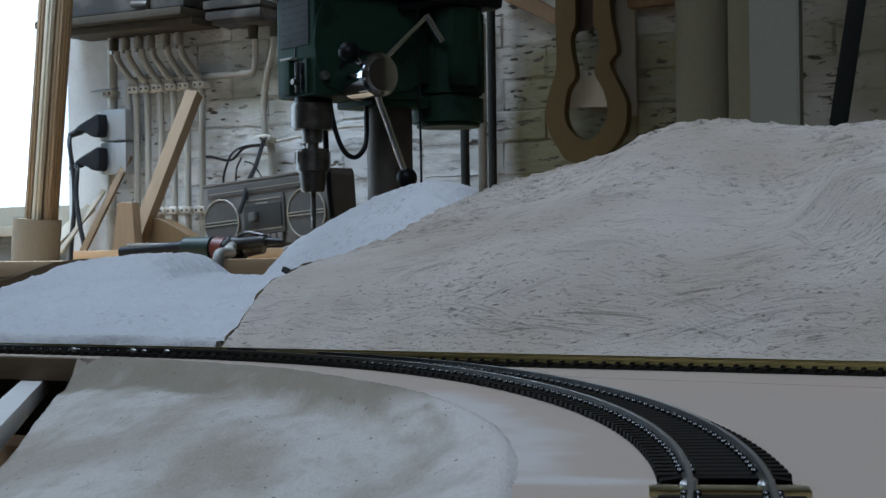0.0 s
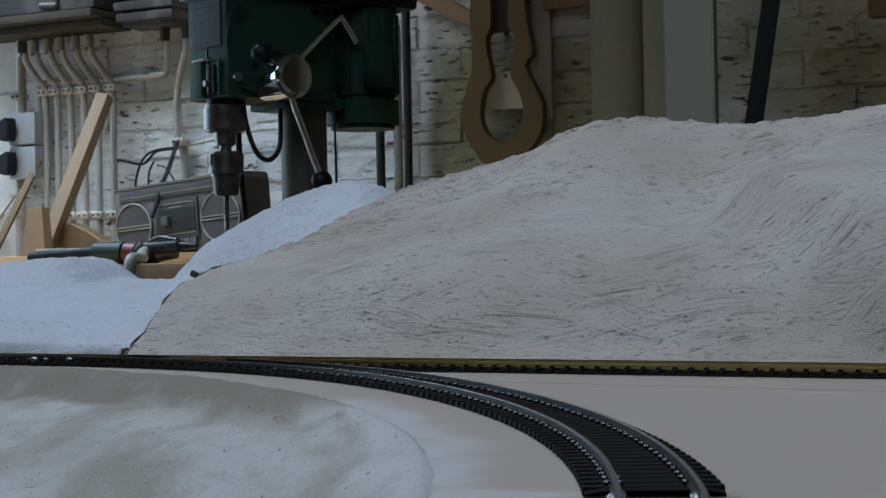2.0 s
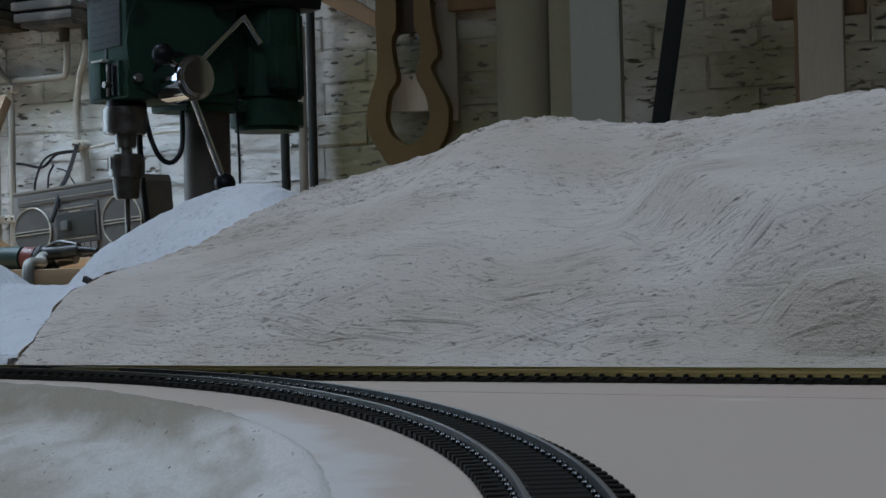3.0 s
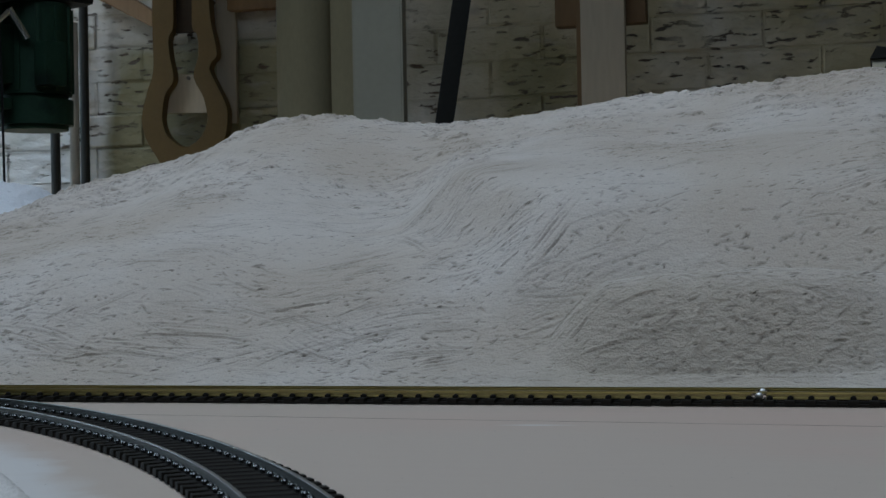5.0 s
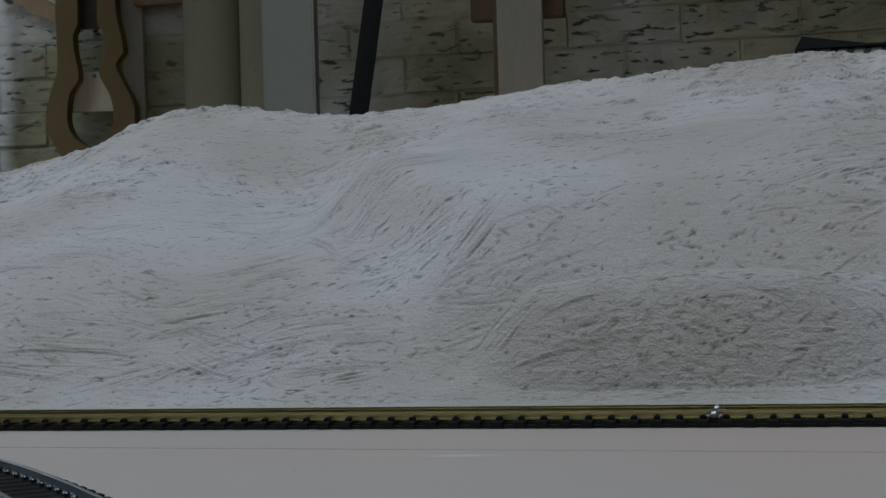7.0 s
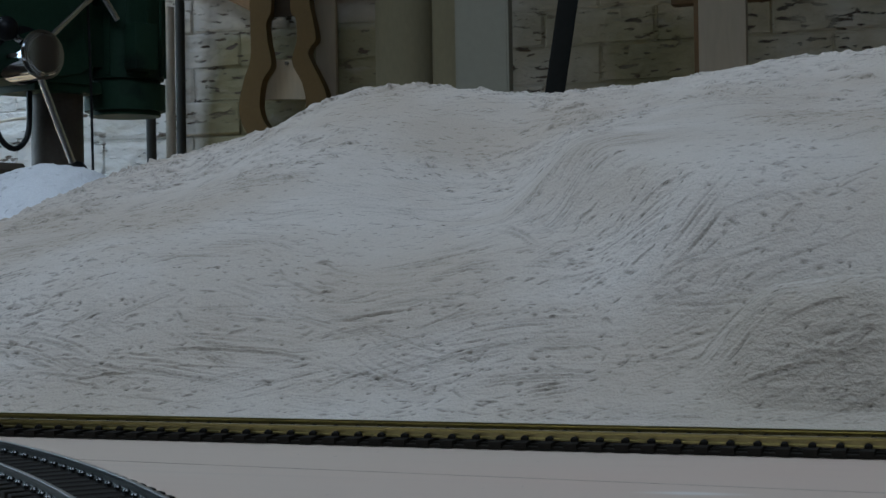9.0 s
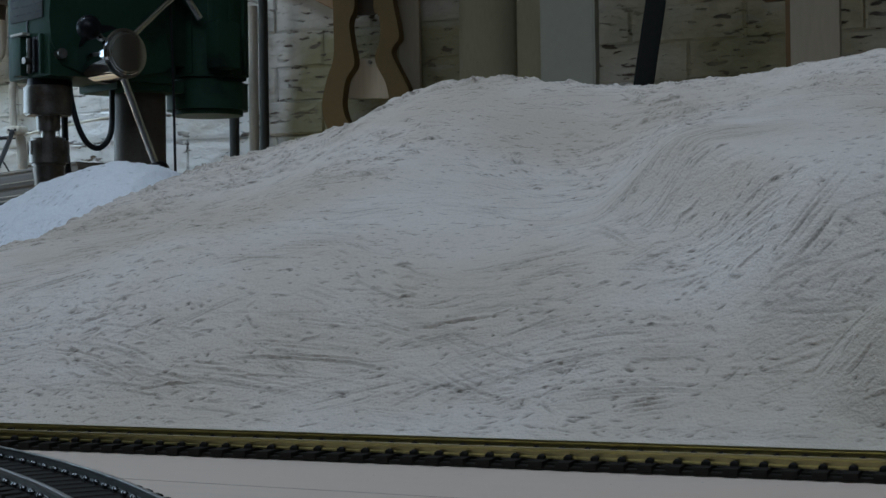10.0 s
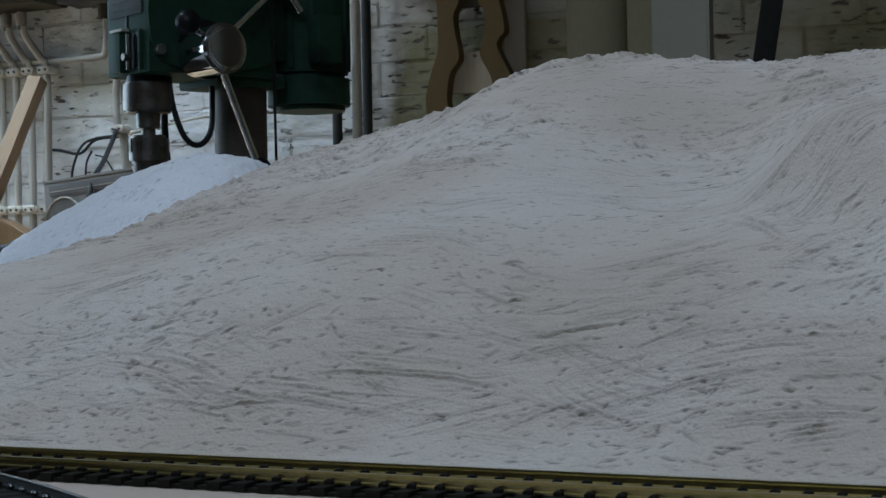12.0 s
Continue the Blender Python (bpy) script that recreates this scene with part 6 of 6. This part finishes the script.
# ---- instrument template hanging on the wall ----
def template():
    t = thing("wooden_template", (-1.43, 2.70, 0.27), "brown wooden instrument template hanging on the wall", "template")
    outer = [(-0.060, 0.62), (-0.060, 0.42), (-0.060, 0.285), (-0.060, 0.205), (-0.076, 0.158), (-0.089, 0.104), (-0.081, 0.062), (-0.056, 0.020), (-0.036, -0.006), (0.011, -0.016), (0.070, 0.010), (0.105, 0.053), (0.113, 0.101),
             (0.108, 0.130), (0.087, 0.172), (0.073, 0.202), (0.078, 0.218), (0.090, 0.233), (0.086, 0.267), (0.077, 0.312), (0.072, 0.42), (0.072, 0.62)]
    hole = [(-0.010, 0.54), (-0.010, 0.36), (-0.011, 0.301), (-0.020, 0.282), (-0.023, 0.264), (-0.019, 0.230), (-0.013, 0.202), (-0.014, 0.179), (-0.032, 0.155), (-0.039, 0.122), (-0.040, 0.093), (-0.026, 0.060), (0.012, 0.037),
            (0.048, 0.056), (0.064, 0.085), (0.066, 0.104), (0.058, 0.143), (0.039, 0.178), (0.036, 0.198), (0.045, 0.226), (0.048, 0.245), (0.045, 0.279), (0.034, 0.296), (0.034, 0.36), (0.034, 0.54)]
    part("panel", plate(rounded(outer, 4), 0.026, Matrix.Translation((0, -0.050, 0)), 0.0, [rounded(hole, 4)]), MDF, t)
    part("wall_block", box(-0.05, 0.06, -0.024, -0.002, 0.40, 0.60, 0.003), OLDPINE, t, "brown block between the template and the wall")
    part("bridge_block", plate([(-0.045, 0.117), (0.070, 0.112), (0.058, 0.145), (0.041, 0.176), (0.039, 0.197), (-0.015, 0.199), (-0.016, 0.176), (-0.034, 0.150)], 0.010, Matrix.Translation((0, -0.022, 0)), 0.0), PALEPLY, t, "paler wooden inner block")
    part("peg", rod((0.012, -0.027, 0.190), (0.012, -0.014, 0.190), 0.004, seg=10), STEEL, t)
    # the strip's dark colour stands in for shade in the open slot
    part("neck_strip", box(-0.012, 0.036, -0.034, -0.0245, 0.288, 0.62, 0.002), SLOT_SHADE, t, "dark strip painting the shade of the open neck slot")


template()
single("plywood_strip", box(-1.362, -1.316, 2.700, 2.712, 0.36, 1.05, 0.002), PALEPLY, "pale plywood strip fixed to the wall behind the template", "strip")
single("wooden_brace", plate([(-1.66, 0.66), (-1.50, 0.575), (-1.50, 0.612), (-1.60, 0.675), (-1.64, 0.70)], 0.03, Matrix.Translation((0, 2.672, 0)), 0.002), RAWWOOD, "pale wooden brace fixed to the brick wall", "brace")
single("wall_batten", box(-1.325, -1.13, 2.675, 2.71, 0.602, 0.665, 0.003), OLDPINE, "brown wooden batten fixed to the brick wall", "batten")


# ---- timber and panels stacked upright ----
def stacked(name, x0, x1, y0, y1, mat, label, tilt=0.0, top=1.5):
    """An upright board: its sheet and the bands along its two long edges."""
    t = thing(name, label=label, category="panel", group="timber stacked upright")
    t.matrix_basis = pose((x0 + x1) / 2, y0, FLOOR_Z, 0, tilt, 0)
    half, deep, high = (x1 - x0) / 2, y1 - y0, top - FLOOR_Z
    part("sheet", box(-half + 0.003, half - 0.003, 0, deep, 0, high, 0.001), mat, t)
    for s in (-1, 1):
        part("edge_band", box(s * half - (0.003 if s > 0 else 0), s * half + (0.003 if s < 0 else 0), 0.0008, deep, 0, high, 0.0006), mat, t)
    return t


bm = rod((0, 0, 0), (0, 0, 2.3), 0.046, seg=40)
tube = thing("cardboard_tube", (-0.822, 1.80, FLOOR_Z), "thick brown cardboard tube standing upright", "tube")
part("wall", bm, CARD, tube)
part("end_cap", rod((0, 0, 2.3), (0, 0, 2.306), 0.0475, seg=40), CARD, tube)
stacked("timber_strip", -0.768, -0.728, 1.76, 1.80, CARD, "narrow wooden strip standing upright")
stacked("panel", -0.712, -0.634, 1.70, 1.72, WHITEBOARD, "grey-white panel standing upright", tilt=-0.05)
leaning("dark_bar", (-0.696, 1.45, FLOOR_Z), (-0.402, 1.45, 0.85), 0.024, 0.016, DARKBAR, "dark grey bar leaning by the wall", "bar", face=Vector((0.3, -1, 0)))


def strip_post():
    t = thing("timber_post", (-0.413, 2.13, FLOOR_Z), "pale timber post with a nailed crosspiece", "post")
    part("post", box(-0.036, 0.040, 0.0, 0.020, 0, 2.4, 0.003), PALEPLY, t)
    part("back_strip", box(-0.047, -0.030, 0.021, 0.04, 0, 2.4, 0.002), OLDPINE, t)
    part("crosspiece", box(-0.088, 0.070, 0.041, 0.075, 1.372, 1.45, 0.003), OLDPINE, t)


strip_post()


def dark_case():
    t = thing("storage_box", (0.034, 1.30, FLOOR_Z), "tall white box with dark slanted stripes and a black lid", "box")
    top = 0.2685 - FLOOR_Z
    part("body", box(0, 0.26, 0, 0.20, 0, top, 0.002), WHITEBOARD, t)
    part("lid", plate([(-0.002, top), (0.0055, top + 0.0135), (0.075, top + 0.0025), (0.264, top + 0.0015), (0.264, top)], 0.21, Matrix.Translation((0, -0.005, 0.0003)), 0.0), DARKBAR, t, "black lid, tilted open")
    for k in range(14):
        x = 0.004 + 0.018 * k
        part("stripe", plate([(x, top - 0.03), (x + 0.008, top - 0.03), (x + 0.022, top - 0.001), (x + 0.014, top - 0.001)], 0.001, Matrix.Translation((0, -0.0012, 0)), 0.0), SLATE, t, "dark slanted stripe", smooth=False)


dark_case()


# ---- bricks of the wall ----
def brick_mesh(seed, length):
    rng = np.random.RandomState(seed)
    bm = box(-length / 2, length / 2, 0, 0.05, -0.0360, 0.0360, 0.0)
    bmesh.ops.bevel(bm, geom=[e for e in bm.edges if all(v.co.y < 0.01 for v in e.verts)], offset=0.0035, segments=2, affect="EDGES", profile=0.6)
    for v in bm.verts:
        if v.co.y < 0.02:
            v.co += Vector(((rng.rand() - 0.5) * 0.004, (rng.rand() - 0.5) * 0.003, (rng.rand() - 0.5) * 0.004))
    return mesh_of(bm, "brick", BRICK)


FULL = [brick_mesh(k, 0.2245) for k in range(5)]
rng = np.random.RandomState(7)
for row in range(11):
    z = 0.055 + 0.0750 * row
    for col in range(17):
        x = -2.80 + 0.2275 * col + (0.114 if row % 2 else 0.0)
        if x > 0.62:
            continue
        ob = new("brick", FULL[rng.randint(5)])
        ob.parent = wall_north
        ob.location = (x, WALL_Y + (rng.rand() - 0.5) * 0.004, z + (rng.rand() - 0.5) * 0.003)
        ob.rotation_euler = (0, (rng.rand() - 0.5) * 0.012, 0)
